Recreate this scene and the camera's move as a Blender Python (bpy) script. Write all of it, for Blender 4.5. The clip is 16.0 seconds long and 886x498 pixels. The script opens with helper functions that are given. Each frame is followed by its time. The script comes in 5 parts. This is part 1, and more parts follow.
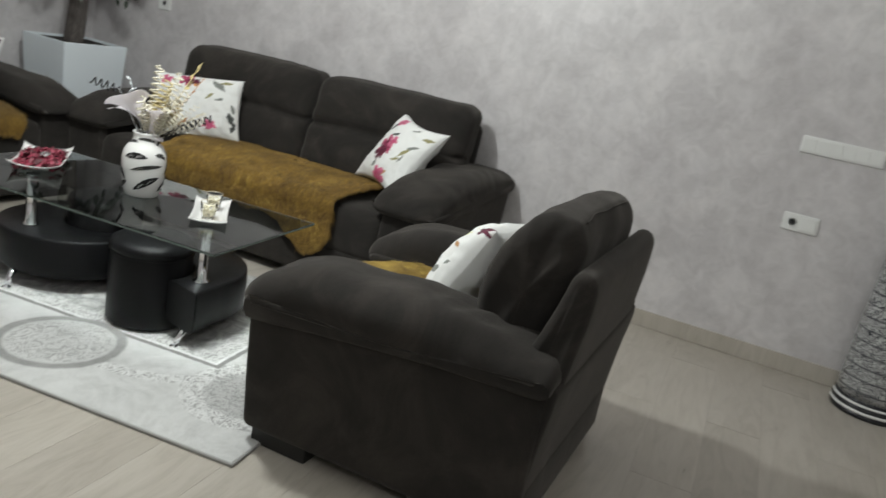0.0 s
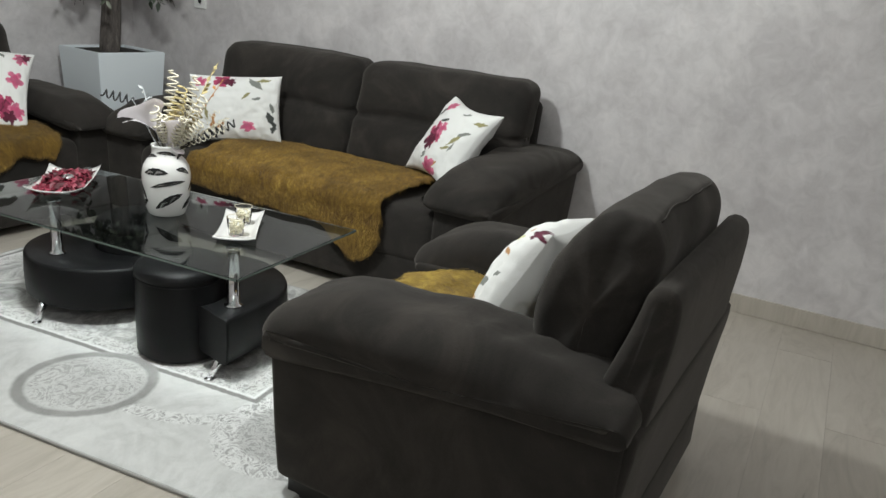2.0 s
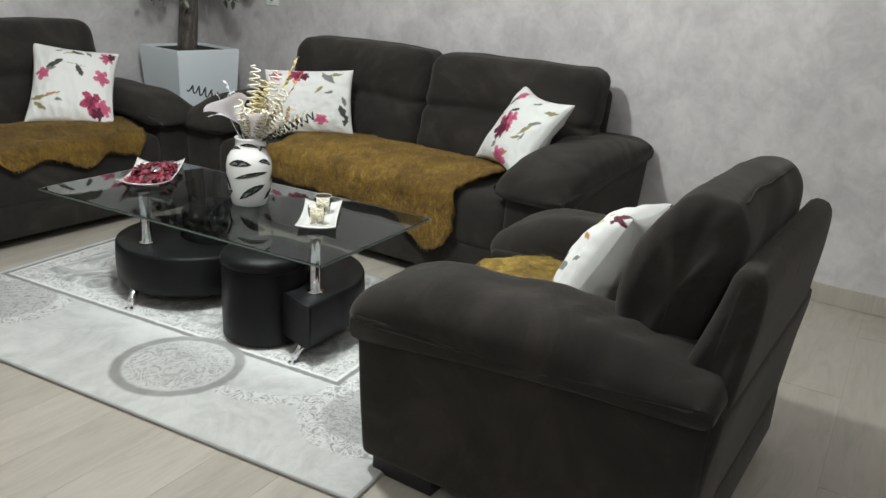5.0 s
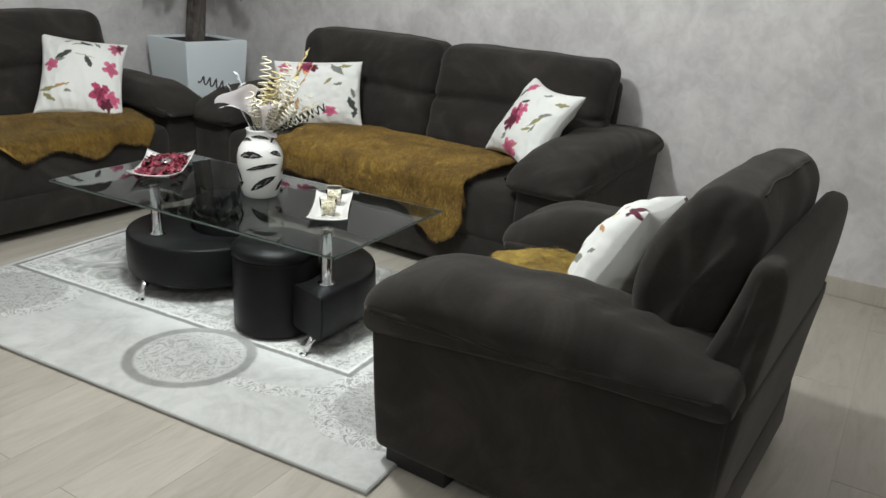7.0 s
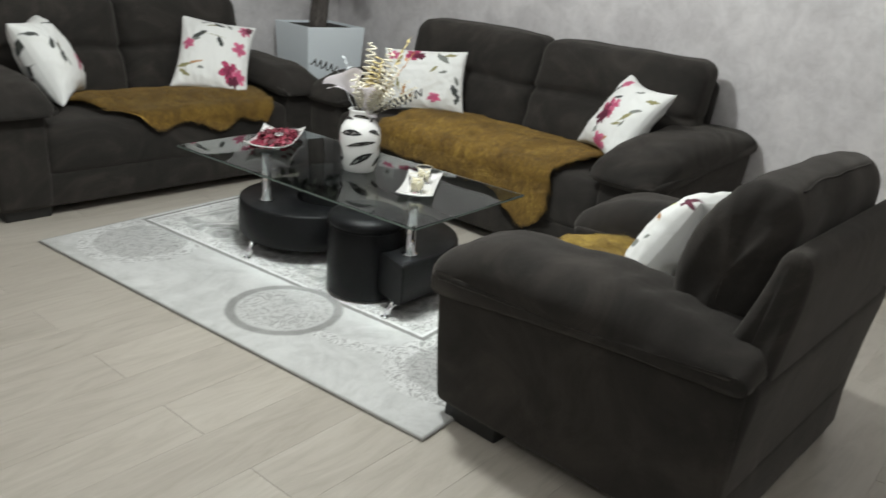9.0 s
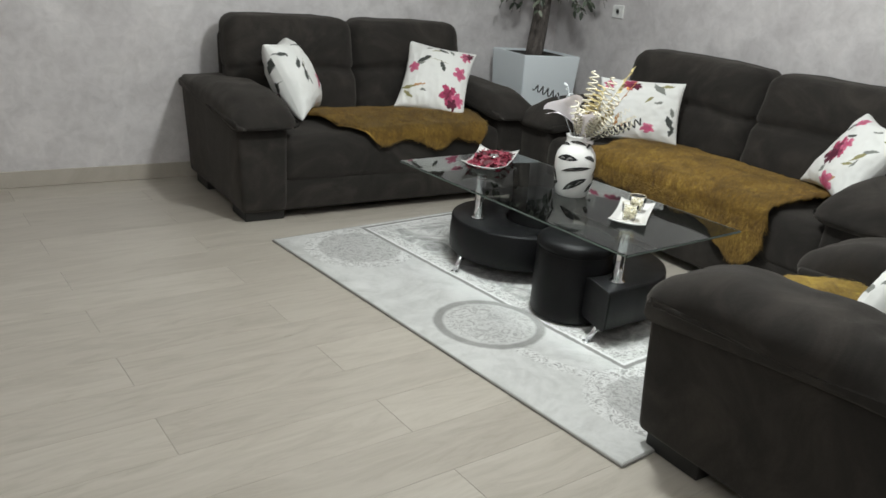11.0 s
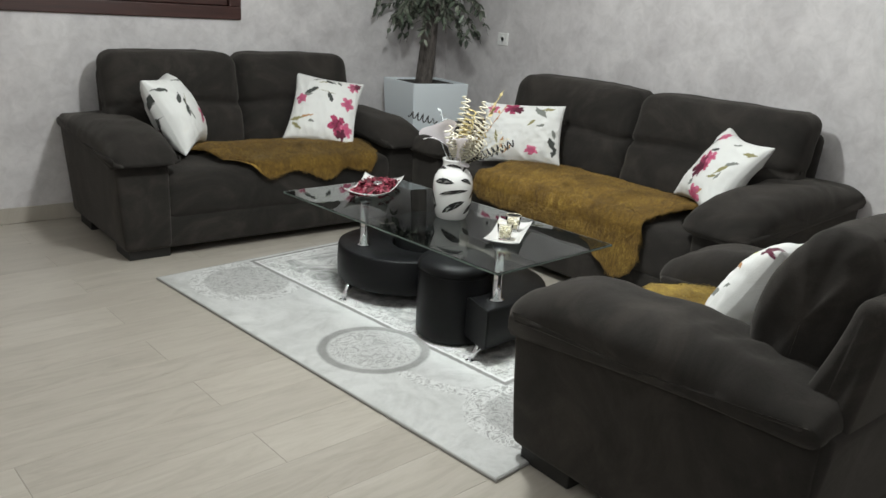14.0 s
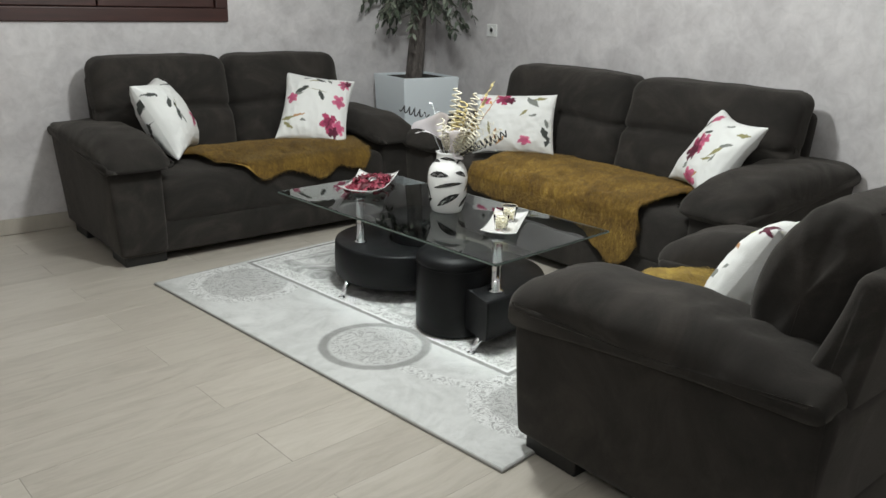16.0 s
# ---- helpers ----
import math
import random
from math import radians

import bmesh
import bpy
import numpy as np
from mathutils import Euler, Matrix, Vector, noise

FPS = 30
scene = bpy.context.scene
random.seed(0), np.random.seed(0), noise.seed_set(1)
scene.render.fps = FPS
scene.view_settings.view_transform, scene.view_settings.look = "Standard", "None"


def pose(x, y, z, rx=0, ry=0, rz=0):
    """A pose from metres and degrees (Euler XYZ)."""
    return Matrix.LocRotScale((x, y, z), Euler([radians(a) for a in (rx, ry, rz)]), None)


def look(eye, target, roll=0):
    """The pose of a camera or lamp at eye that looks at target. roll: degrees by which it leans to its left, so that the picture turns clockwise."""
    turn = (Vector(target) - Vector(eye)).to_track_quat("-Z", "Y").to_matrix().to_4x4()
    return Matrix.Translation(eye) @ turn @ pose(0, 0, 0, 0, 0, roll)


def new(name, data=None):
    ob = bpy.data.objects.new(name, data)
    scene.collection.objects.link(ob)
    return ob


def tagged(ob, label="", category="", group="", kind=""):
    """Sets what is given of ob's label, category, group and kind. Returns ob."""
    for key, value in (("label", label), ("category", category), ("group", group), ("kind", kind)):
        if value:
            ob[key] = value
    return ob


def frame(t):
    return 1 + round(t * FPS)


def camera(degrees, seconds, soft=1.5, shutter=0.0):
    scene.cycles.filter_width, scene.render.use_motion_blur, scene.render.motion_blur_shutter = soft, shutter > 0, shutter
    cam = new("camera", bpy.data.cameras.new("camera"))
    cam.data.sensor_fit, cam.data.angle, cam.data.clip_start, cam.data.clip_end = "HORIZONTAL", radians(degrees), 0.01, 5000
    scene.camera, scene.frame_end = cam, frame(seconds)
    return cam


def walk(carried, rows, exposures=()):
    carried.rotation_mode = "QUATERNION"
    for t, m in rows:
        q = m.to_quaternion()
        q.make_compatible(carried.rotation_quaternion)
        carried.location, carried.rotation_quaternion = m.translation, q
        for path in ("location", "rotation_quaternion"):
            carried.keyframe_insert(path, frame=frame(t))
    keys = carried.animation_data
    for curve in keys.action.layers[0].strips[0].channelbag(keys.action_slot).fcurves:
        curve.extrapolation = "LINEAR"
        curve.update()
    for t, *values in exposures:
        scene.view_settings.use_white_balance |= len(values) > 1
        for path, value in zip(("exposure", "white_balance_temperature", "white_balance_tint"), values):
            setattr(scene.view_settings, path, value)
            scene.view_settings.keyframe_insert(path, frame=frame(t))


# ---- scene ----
cam = camera(58.1, 16.0, shutter=0.5)
PATH = [
    (0, (-2.251, -2.243, 1.259), (-0.469, -1.509, 0.725), 11.1),
    (0.5, (-2.085, -2.293, 1.255), (-0.402, -1.393, 0.654), 10.0),
    (1, (-1.955, -2.221, 1.26), (-0.315, -1.264, 0.63), 7.0),
    (1.5, (-1.898, -2.168, 1.26), (-0.224, -1.264, 0.645), 5.3),
    (2, (-1.872, -2.166, 1.256), (-0.198, -1.263, 0.637), 5.2),
    (2.5, (-1.867, -2.171, 1.253), (-0.212, -1.239, 0.627), 5.1),
    (3, (-1.89, -2.167, 1.257), (-0.291, -1.148, 0.619), 3.3),
    (3.5, (-1.914, -2.163, 1.254), (-0.327, -1.125, 0.618), 3.5),
    (6, (-1.955, -2.134, 1.248), (-0.359, -1.12, 0.596), 3.6),
    (6.5, (-1.959, -2.128, 1.247), (-0.373, -1.102, 0.592), 3.2),
    (7, (-1.957, -2.121, 1.247), (-0.374, -1.096, 0.581), 3.6),
    (7.5, (-1.981, -2.143, 1.25), (-0.447, -1.054, 0.571), 3.4),
    (8, (-1.987, -2.21, 1.266), (-0.461, -1.107, 0.592), 6.5),
    (8.5, (-2.0, -2.275, 1.252), (-0.496, -1.145, 0.574), 6.2),
    (9, (-2.043, -2.338, 1.271), (-0.639, -1.099, 0.57), 5.0),
    (9.5, (-2.085, -2.354, 1.27), (-0.786, -1.009, 0.56), 4.7),
    (10, (-2.163, -2.32, 1.258), (-0.927, -0.906, 0.571), 6.5),
    (10.2, (-2.168, -2.316, 1.258), (-1.038, -0.812, 0.584), 5.4),
    (10.65, (-2.168, -2.32, 1.26), (-1.108, -0.76, 0.584), 5.0),
    (12.5, (-2.018, -2.413, 1.267), (-0.862, -0.918, 0.612), 5.4),
    (13, (-2.025, -2.439, 1.276), (-0.869, -0.941, 0.629), 4.9),
    (13.5, (-2.035, -2.465, 1.276), (-0.841, -0.986, 0.652), 4.1),
    (14, (-2.031, -2.453, 1.264), (-0.805, -0.986, 0.675), 3.8),
    (14.5, (-2.017, -2.44, 1.256), (-0.778, -0.982, 0.672), 3.5),
    (15, (-2.017, -2.441, 1.247), (-0.776, -0.987, 0.658), 2.5),
    (15.5, (-2.019, -2.447, 1.252), (-0.782, -0.993, 0.656), 2.1),
    (16, (-2.026, -2.451, 1.255), (-0.798, -0.991, 0.655), 1.5),
]
walk(cam, [(t, look(eye, target, roll)) for t, eye, target, roll in PATH], exposures=[(0, -0.12), (2, -0.05), (7, 0.0), (16, 0.0)])

# ---- light ----
EXPOSURE = 0.0
scene.view_settings.exposure = EXPOSURE
world = bpy.data.worlds.new("world")
scene.world = world
world.use_nodes = True
world.node_tree.nodes["Background"].inputs["Color"].default_value = (0.6, 0.65, 0.7, 1)
world.node_tree.nodes["Background"].inputs["Strength"].default_value = 0.05

CEILING = 2.75
# both out of view: the first placed from the shadows, the second added as fill
LAMPS = [((-0.38, -0.35, 2.06), 0.085, 105.0), ((-2.9, -2.9, 2.42), 0.085, 37.0)]
for place, size, power in LAMPS:
    data = bpy.data.lights.new("ceiling_light", "POINT")
    data.shadow_soft_size, data.energy, data.color = size, power, (0.95, 1.0, 0.985)
    lamp = new("lamp_glow", data)
    lamp.matrix_world = pose(*place)


# ---- materials ----
def mat(name, color, rough=0.6, metal=0.0, **more):
    m = bpy.data.materials.new(name)
    m.use_nodes = True
    b = m.node_tree.nodes["Principled BSDF"]
    b.inputs["Base Color"].default_value = (*color, 1)
    b.inputs["Roughness"].default_value = rough
    b.inputs["Metallic"].default_value = metal
    for key, value in more.items():
        b.inputs[key.replace("_", " ")].default_value = value
    return m


class Nodes:
    """Short writing for a node tree."""

    def __init__(self, m):
        self.t = m.node_tree
        self.b = self.t.nodes["Principled BSDF"]

    def put(self, kind, **sets):
        n = self.t.nodes.new(kind)
        for k, v in sets.items():
            if k == "operation":
                n.operation = v
            elif k == "blend_type":
                n.blend_type = v
            elif k == "data_type":
                n.data_type = v
        return n

    def link(self, a, b):
        self.t.links.new(a, b)

    def coords(self, kind="Object", scale=(1, 1, 1), rot=(0, 0, 0)):
        c = self.put("ShaderNodeTexCoord")
        p = self.put("ShaderNodeMapping")
        p.inputs["Scale"].default_value = scale
        p.inputs["Rotation"].default_value = rot
        self.link(c.outputs[kind], p.inputs["Vector"])
        return p.outputs["Vector"]

    def noise(self, vec, scale, detail=4, rough=0.55, distort=0.0):
        n = self.put("ShaderNodeTexNoise")
        n.inputs["Scale"].default_value = scale
        n.inputs["Detail"].default_value = detail
        n.inputs["Roughness"].default_value = rough
        n.inputs["Distortion"].default_value = distort
        if vec is not None:
            self.link(vec, n.inputs["Vector"])
        return n.outputs["Fac"]

    def ramp(self, fac, stops):
        r = self.put("ShaderNodeValToRGB")
        els = r.color_ramp.elements
        while len(els) < len(stops):
            els.new(0.5)
        for e, (p, c) in zip(els, stops):
            e.position = p
            e.color = (*c, 1) if len(c) == 3 else c
        self.link(fac, r.inputs["Fac"])
        return r.outputs["Color"]

    def math(self, op, a, b=None, c=None):
        n = self.put("ShaderNodeMath", operation=op)
        for i, v in enumerate((a, b, c)):
            if v is None:
                continue
            if isinstance(v, (int, float)):
                n.inputs[i].default_value = v
            else:
                self.link(v, n.inputs[i])
        return n.outputs[0]

    def mix(self, fac, a, b, blend="MIX"):
        n = self.put("ShaderNodeMixRGB", blend_type=blend)
        for i, v in zip(("Fac", "Color1", "Color2"), (fac, a, b)):
            if isinstance(v, (int, float)):
                n.inputs[i].default_value = v
            elif isinstance(v, tuple):
                n.inputs[i].default_value = (*v, 1)
            else:
                self.link(v, n.inputs[i])
        return n.outputs["Color"]

    def bump(self, height, strength=0.3, distance=0.01):
        n = self.put("ShaderNodeBump")
        n.inputs["Strength"].default_value = strength
        n.inputs["Distance"].default_value = distance
        self.link(height, n.inputs["Height"])
        self.link(n.outputs["Normal"], self.b.inputs["Normal"])

    def color(self, c):
        self.link(c, self.b.inputs["Base Color"])

    def rough(self, r):
        self.link(r, self.b.inputs["Roughness"])


def plaster():
    m = mat("stucco_plaster", (0.5, 0.49, 0.49), 0.5, Specular_IOR_Level=0.62)
    n = Nodes(m)
    v = n.coords()
    big = n.noise(v, 1.6, 5, 0.6, 0.6)
    mid = n.noise(v, 5.5, 6, 0.6, 0.5)
    fine = n.noise(v, 60, 4)
    base = n.ramp(big, [(0.3, (0.565, 0.540, 0.541)), (0.7, (0.662, 0.638, 0.638))])
    spots = n.ramp(mid, [(0.35, (0.76, 0.755, 0.76)), (0.55, (1.0, 1.0, 1.0)), (0.72, (1.16, 1.15, 1.14))])
    flecks = n.ramp(n.noise(v, 15, 5, 0.65, 0.9), [(0.36, (0.86, 0.85, 0.85)), (0.52, (1.0, 1.0, 1.0)), (0.66, (1.10, 1.10, 1.10))])
    n.color(n.mix(0.55, n.mix(0.55, base, spots, "MULTIPLY"), flecks, "MULTIPLY"))
    n.rough(n.math("MULTIPLY_ADD", mid, 0.40, 0.20))
    n.bump(n.math("ADD", n.math("MULTIPLY", mid, 1.0), n.math("MULTIPLY", fine, 0.25)), 0.14, 0.012)
    return m


def wood_tile():
    m = mat("wood_look_tile", (0.4, 0.36, 0.31), 0.3)
    n = Nodes(m)
    info = n.put("ShaderNodeObjectInfo")
    shift = n.put("ShaderNodeVectorMath", operation="ADD")
    c = n.coords("Object", (1.3, 7.5, 1))
    n.link(c, shift.inputs[0])
    comb = n.put("ShaderNodeCombineXYZ")
    n.link(n.math("MULTIPLY", info.outputs["Random"], 37.0), comb.inputs["X"])
    n.link(n.math("MULTIPLY", info.outputs["Random"], 91.0), comb.inputs["Y"])
    n.link(comb.outputs["Vector"], shift.inputs[1])
    v = shift.outputs["Vector"]
    grain = n.noise(v, 2.0, 8, 0.66, 1.6)
    cloud = n.noise(v, 0.7, 3, 0.5, 0.4)
    col = n.ramp(grain, [(0.25, (0.365, 0.330, 0.280)), (0.5, (0.448, 0.410, 0.356)), (0.75, (0.505, 0.467, 0.413))])
    tone = n.ramp(n.math("ADD", n.math("MULTIPLY", cloud, 0.6), n.math("MULTIPLY", info.outputs["Random"], 0.4)),
                  [(0.2, (0.88, 0.87, 0.86)), (0.8, (1.06, 1.06, 1.06))])
    n.color(n.mix(1.0, col, tone, "MULTIPLY"))
    n.rough(n.math("MULTIPLY_ADD", grain, 0.25, 0.2))
    n.bump(grain, 0.08, 0.004)
    return m


def fabric():
    m = mat("charcoal_upholstery", (0.03, 0.028, 0.026), 0.95)
    m.node_tree.nodes["Principled BSDF"].inputs["Sheen Weight"].default_value = 0.22
    m.node_tree.nodes["Principled BSDF"].inputs["Sheen Roughness"].default_value = 0.5
    m.node_tree.nodes["Principled BSDF"].inputs["Sheen Tint"].default_value = (0.5, 0.46, 0.42, 1)
    m.node_tree.nodes["Principled BSDF"].inputs["Specular IOR Level"].default_value = 0.2
    n = Nodes(m)
    v = n.coords()
    nap = n.noise(v, 3.2, 6, 0.62, 1.8)
    weave = n.noise(v, 420, 2)
    folds = n.noise(n.coords("Object"), 6.5, 5, 0.55, 0.9)
    n.color(n.mix(0.6, n.ramp(nap, [(0.26, (0.0132, 0.0119, 0.0108)), (0.52, (0.0230, 0.0203, 0.0181)), (0.76, (0.044, 0.0380, 0.0330))]),
                  n.ramp(weave, [(0.3, (0.75, 0.75, 0.75)), (0.7, (1.2, 1.2, 1.2))]), "MULTIPLY"))
    n.bump(n.math("ADD", n.math("MULTIPLY", weave, 0.12), folds), 0.30, 0.014)
    return m


def leather():
    m = mat("black_leather", (0.005, 0.005, 0.0055), 0.45, Specular_IOR_Level=0.18)
    n = Nodes(m)
    v = n.coords()
    n.rough(n.math("MULTIPLY_ADD", n.noise(v, 12, 4), 0.22, 0.30))
    vo = n.put("ShaderNodeTexVoronoi")
    vo.inputs["Scale"].default_value = 260
    n.link(v, vo.inputs["Vector"])
    n.bump(vo.outputs["Distance"], 0.10, 0.002)
    return m


def fur(name="mustard_fur", pale=1.0):
    m = mat(name, (0.2, 0.12, 0.03), 0.8)
    m.node_tree.nodes["Principled BSDF"].inputs["Sheen Weight"].default_value = 0.2
    n = Nodes(m)
    geo = n.put("ShaderNodeNewGeometry")
    v = n.coords()
    big = n.noise(v, 8, 4, 0.6, 1.0)
    lock = n.noise(n.coords("Object", (62, 24, 24)), 1.0, 4, 0.6, 1.4)
    mixed = n.math("ADD", n.math("MULTIPLY", big, 0.75), n.math("MULTIPLY", lock, 0.95))
    fac = n.math("ADD", n.math("MULTIPLY", geo.outputs["Random Per Island"], 0.34), n.math("MULTIPLY_ADD", mixed, 1.5, -0.93))
    n.color(n.ramp(fac, [(0.05, (0.095 * pale, 0.050 * pale, 0.006)), (0.42, (0.185 * pale, 0.100 * pale * pale ** 0.3, 0.012 * pale)), (0.72, (0.30 * pale, 0.175 * pale * pale ** 0.3, 0.024 * pale)), (0.98, (0.46 * pale, 0.30 * pale * pale ** 0.3, 0.060 * pale))]))
    return m


def printed():
    m = mat("printed_cotton", (0.8, 0.8, 0.78), 0.85)
    n = Nodes(m)
    a = n.put("ShaderNodeVertexColor")
    a.layer_name = "print"
    n.color(a.outputs["Color"])
    v = n.coords()
    n.bump(n.math("ADD", n.noise(v, 300, 2), n.math("MULTIPLY", n.noise(v, 11, 3, 0.5, 0.8), 3.0)), 0.25, 0.004)
    return m


PLASTER, TILE, FABRIC, LEATHER, FUR, PRINT = plaster(), wood_tile(), fabric(), leather(), fur(), printed()
# the same fur with stronger light on the armchair put into its colour
LIT_FUR = fur("lit_mustard_fur", 1.5)
GROUT = mat("grout", (0.32, 0.29, 0.25), 0.9)
WHITE_PAINT = mat("white_ceiling_paint", (0.8, 0.8, 0.79), 0.8)
CHROME = mat("chrome", (0.8, 0.8, 0.82), 0.1, 1.0)
DARK_WOOD = mat("black_stained_wood", (0.012, 0.011, 0.010), 0.55)
PLASTIC = mat("white_switch_plastic", (0.78, 0.78, 0.76), 0.35)
SOCKET_DARK = mat("dark_socket_hole", (0.03, 0.03, 0.03), 0.5)
CERAMIC = mat("white_glazed_ceramic", (0.78, 0.77, 0.75), 0.15, Coat_Weight=0.4)


def mahogany():
    m = mat("mahogany_window_wood", (0.05, 0.018, 0.014), 0.4)
    n = Nodes(m)
    g = n.noise(n.coords("Object", (1.2, 20, 20)), 2.0, 6, 0.6, 0.5)
    n.color(n.ramp(g, [(0.3, (0.030, 0.012, 0.010)), (0.7, (0.062, 0.022, 0.017))]))
    return m


MAHOGANY = mahogany()


# ---- mesh helpers ----
def mesh_of(bm, material, smooth=True, name="mesh"):
    me = bpy.data.meshes.new(name)
    bm.to_mesh(me)
    bm.free()
    if smooth:
        for p in me.polygons:
            p.use_smooth = True
    for one in (material if isinstance(material, (list, tuple)) else [material]):
        me.materials.append(one)
    return me


def part(name, bm, material, parent=None, label="", smooth=True, at=None):
    """Links a bmesh as one mesh object, under a thing or part."""
    ob = new(name, mesh_of(bm, material, smooth, name))
    if parent is not None:
        ob.parent = parent
    if at is not None:
        ob.matrix_basis = at
    if label:
        tagged(ob, label)
    return ob


def thing(name, at, label, category, group="", kind=""):
    ob = new(name)
    ob.empty_display_size = 0.1
    ob.matrix_basis = at
    return tagged(ob, label, category, group, kind)


def axis_steps(half, r, inner, edge=4):
    a = [-half + r * (1 - math.cos(math.pi / 2 * i / edge)) for i in range(edge)]
    b = [-(half - r) + 2 * (half - r) * i / inner for i in range(inner + 1)]
    return a + b + [-x for x in reversed(a)]


def rbox(sx, sy, sz, r=0.02, inner=2, center=(0, 0, 0), shape=None, edge=3, bm=None):
    """A box with rounded edges; shape moves each point (x, y, z), given from its middle."""
    bm = bm or bmesh.new()
    half = (sx / 2, sy / 2, sz / 2)
    r = min(r, min(half) * 0.999)
    if isinstance(inner, int):
        inner = (inner,) * 3
    steps = [axis_steps(h, r, k, edge) for h, k in zip(half, inner)]
    made = {}

    def vert(p):
        key = tuple(round(c, 6) for c in p)
        if key not in made:
            q = [max(-(h - r), min(h - r, c)) for c, h in zip(p, half)]
            d = [a - b for a, b in zip(p, q)]
            length = math.sqrt(sum(c * c for c in d))
            if length > 1e-9:
                q = [b + c * r / length for b, c in zip(q, d)]
            if shape:
                q = shape(*q)
            made[key] = bm.verts.new([a + b for a, b in zip(q, center)])
        return made[key]

    for k in range(3):
        i, j = (k + 1) % 3, (k + 2) % 3
        for side in (-1, 1):
            for a in range(len(steps[i]) - 1):
                for b in range(len(steps[j]) - 1):
                    quad = []
                    for u, w in ((a, b), (a + 1, b), (a + 1, b + 1), (a, b + 1)):
                        p = [0, 0, 0]
                        p[i], p[j], p[k] = steps[i][u], steps[j][w], side * half[k]
                        quad.append(vert(p))
                    if side < 0:
                        quad.reverse()
                    if len(set(quad)) == 4:
                        bm.faces.new(quad)
    return bm


def box(x0, x1, y0, y1, z0, z1, r=0.0, bm=None):
    if r:
        return rbox(x1 - x0, y1 - y0, z1 - z0, r, 1, ((x0 + x1) / 2, (y0 + y1) / 2, (z0 + z1) / 2), edge=2, bm=bm)
    bm = bm or bmesh.new()
    m = Matrix.Translation(((x0 + x1) / 2, (y0 + y1) / 2, (z0 + z1) / 2)) @ Matrix.Diagonal((x1 - x0, y1 - y0, z1 - z0, 1))
    bmesh.ops.create_cube(bm, size=1, matrix=m)
    return bm


def lathe(profile, n=40, bm=None, center=(0, 0)):
    """Turns a profile of (radius, height) round the upright axis."""
    bm = bm or bmesh.new()
    rings = []
    for r, z in profile:
        if r < 1e-5:
            rings.append([bm.verts.new((center[0], center[1], z))])
        else:
            rings.append([bm.verts.new((center[0] + r * math.cos(2 * math.pi * i / n), center[1] + r * math.sin(2 * math.pi * i / n), z)) for i in range(n)])
    for a, b in zip(rings, rings[1:]):
        for i in range(n):
            j = (i + 1) % n
            if len(a) == 1 and len(b) == 1:
                continue
            if len(a) == 1:
                bm.faces.new((a[0], b[j], b[i]))
            elif len(b) == 1:
                bm.faces.new((a[i], a[j], b[0]))
            else:
                bm.faces.new((a[i], a[j], b[j], b[i]))
    return bm


def tube(points, radii, n=8, bm=None, cap=True):
    """A tube through points, with a radius at each."""
    bm = bm or bmesh.new()
    points = [Vector(p) for p in points]
    rings = []
    side = None
    for k, p in enumerate(points):
        d = (points[min(k + 1, len(points) - 1)] - points[max(k - 1, 0)]).normalized()
        if side is None:
            side = d.orthogonal().normalized()
        side = (side - d * side.dot(d)).normalized()
        other = d.cross(side)
        r = radii[k] if isinstance(radii, (list, tuple)) else radii
        rings.append([bm.verts.new(p + (side * math.cos(2 * math.pi * i / n) + other * math.sin(2 * math.pi * i / n)) * r) for i in range(n)])
    for a, b in zip(rings, rings[1:]):
        for i in range(n):
            bm.faces.new((a[i], a[(i + 1) % n], b[(i + 1) % n], b[i]))
    if cap:
        bm.faces.new(list(reversed(rings[0])))
        bm.faces.new(rings[-1])
    return bm


def smoothstep(a, b, x):
    t = max(0.0, min(1.0, (x - a) / (b - a)))
    return t * t * (3 - 2 * t)


# ---- the room ----
WALL_A, WALL_B, WALL_C, WALL_D = 2.125, 1.70, -4.8, -4.6
SKIRT = 0.085


def setting(name, bm, material, label, category, smooth=False):
    return tagged(part(name, bm, material, smooth=smooth), label, category, kind="structure")


WIN_X0, WIN_X1, WIN_Z0, WIN_Z1 = -1.35, 0.115, 1.09, 2.25
wall = box(WALL_C, WIN_X0, WALL_A, WALL_A + 0.2, 0, CEILING)
box(WIN_X1, WALL_B + 0.2, WALL_A, WALL_A + 0.2, 0, CEILING, bm=wall)
box(WIN_X0, WIN_X1, WALL_A, WALL_A + 0.2, 0, WIN_Z0, bm=wall)
box(WIN_X0, WIN_X1, WALL_A, WALL_A + 0.2, WIN_Z1, CEILING, bm=wall)
setting("wall_north", wall, PLASTER, "pale grey mottled stucco plaster wall with a window", "wall")
setting("wall_east", box(WALL_B, WALL_B + 0.2, WALL_D, WALL_A, 0, CEILING), PLASTER, "pale grey mottled stucco plaster wall behind the long sofa", "wall")
# these two walls and the ceiling stay out of view, added to bounce light
setting("wall_west", box(WALL_C - 0.2, WALL_C, WALL_D, WALL_A + 0.2, 0, CEILING), PLASTER, "unseen plain plaster wall that closes the room for bounced light", "wall")
setting("wall_south", box(WALL_C - 0.2, WALL_B + 0.2, WALL_D - 0.2, WALL_D, 0, CEILING), PLASTER, "unseen plain plaster wall that closes the room for bounced light", "wall")
setting("ceiling", box(WALL_C, WALL_B, WALL_D, WALL_A, CEILING, CEILING + 0.15), WHITE_PAINT, "unseen plain white ceiling that closes the room for bounced light", "ceiling")

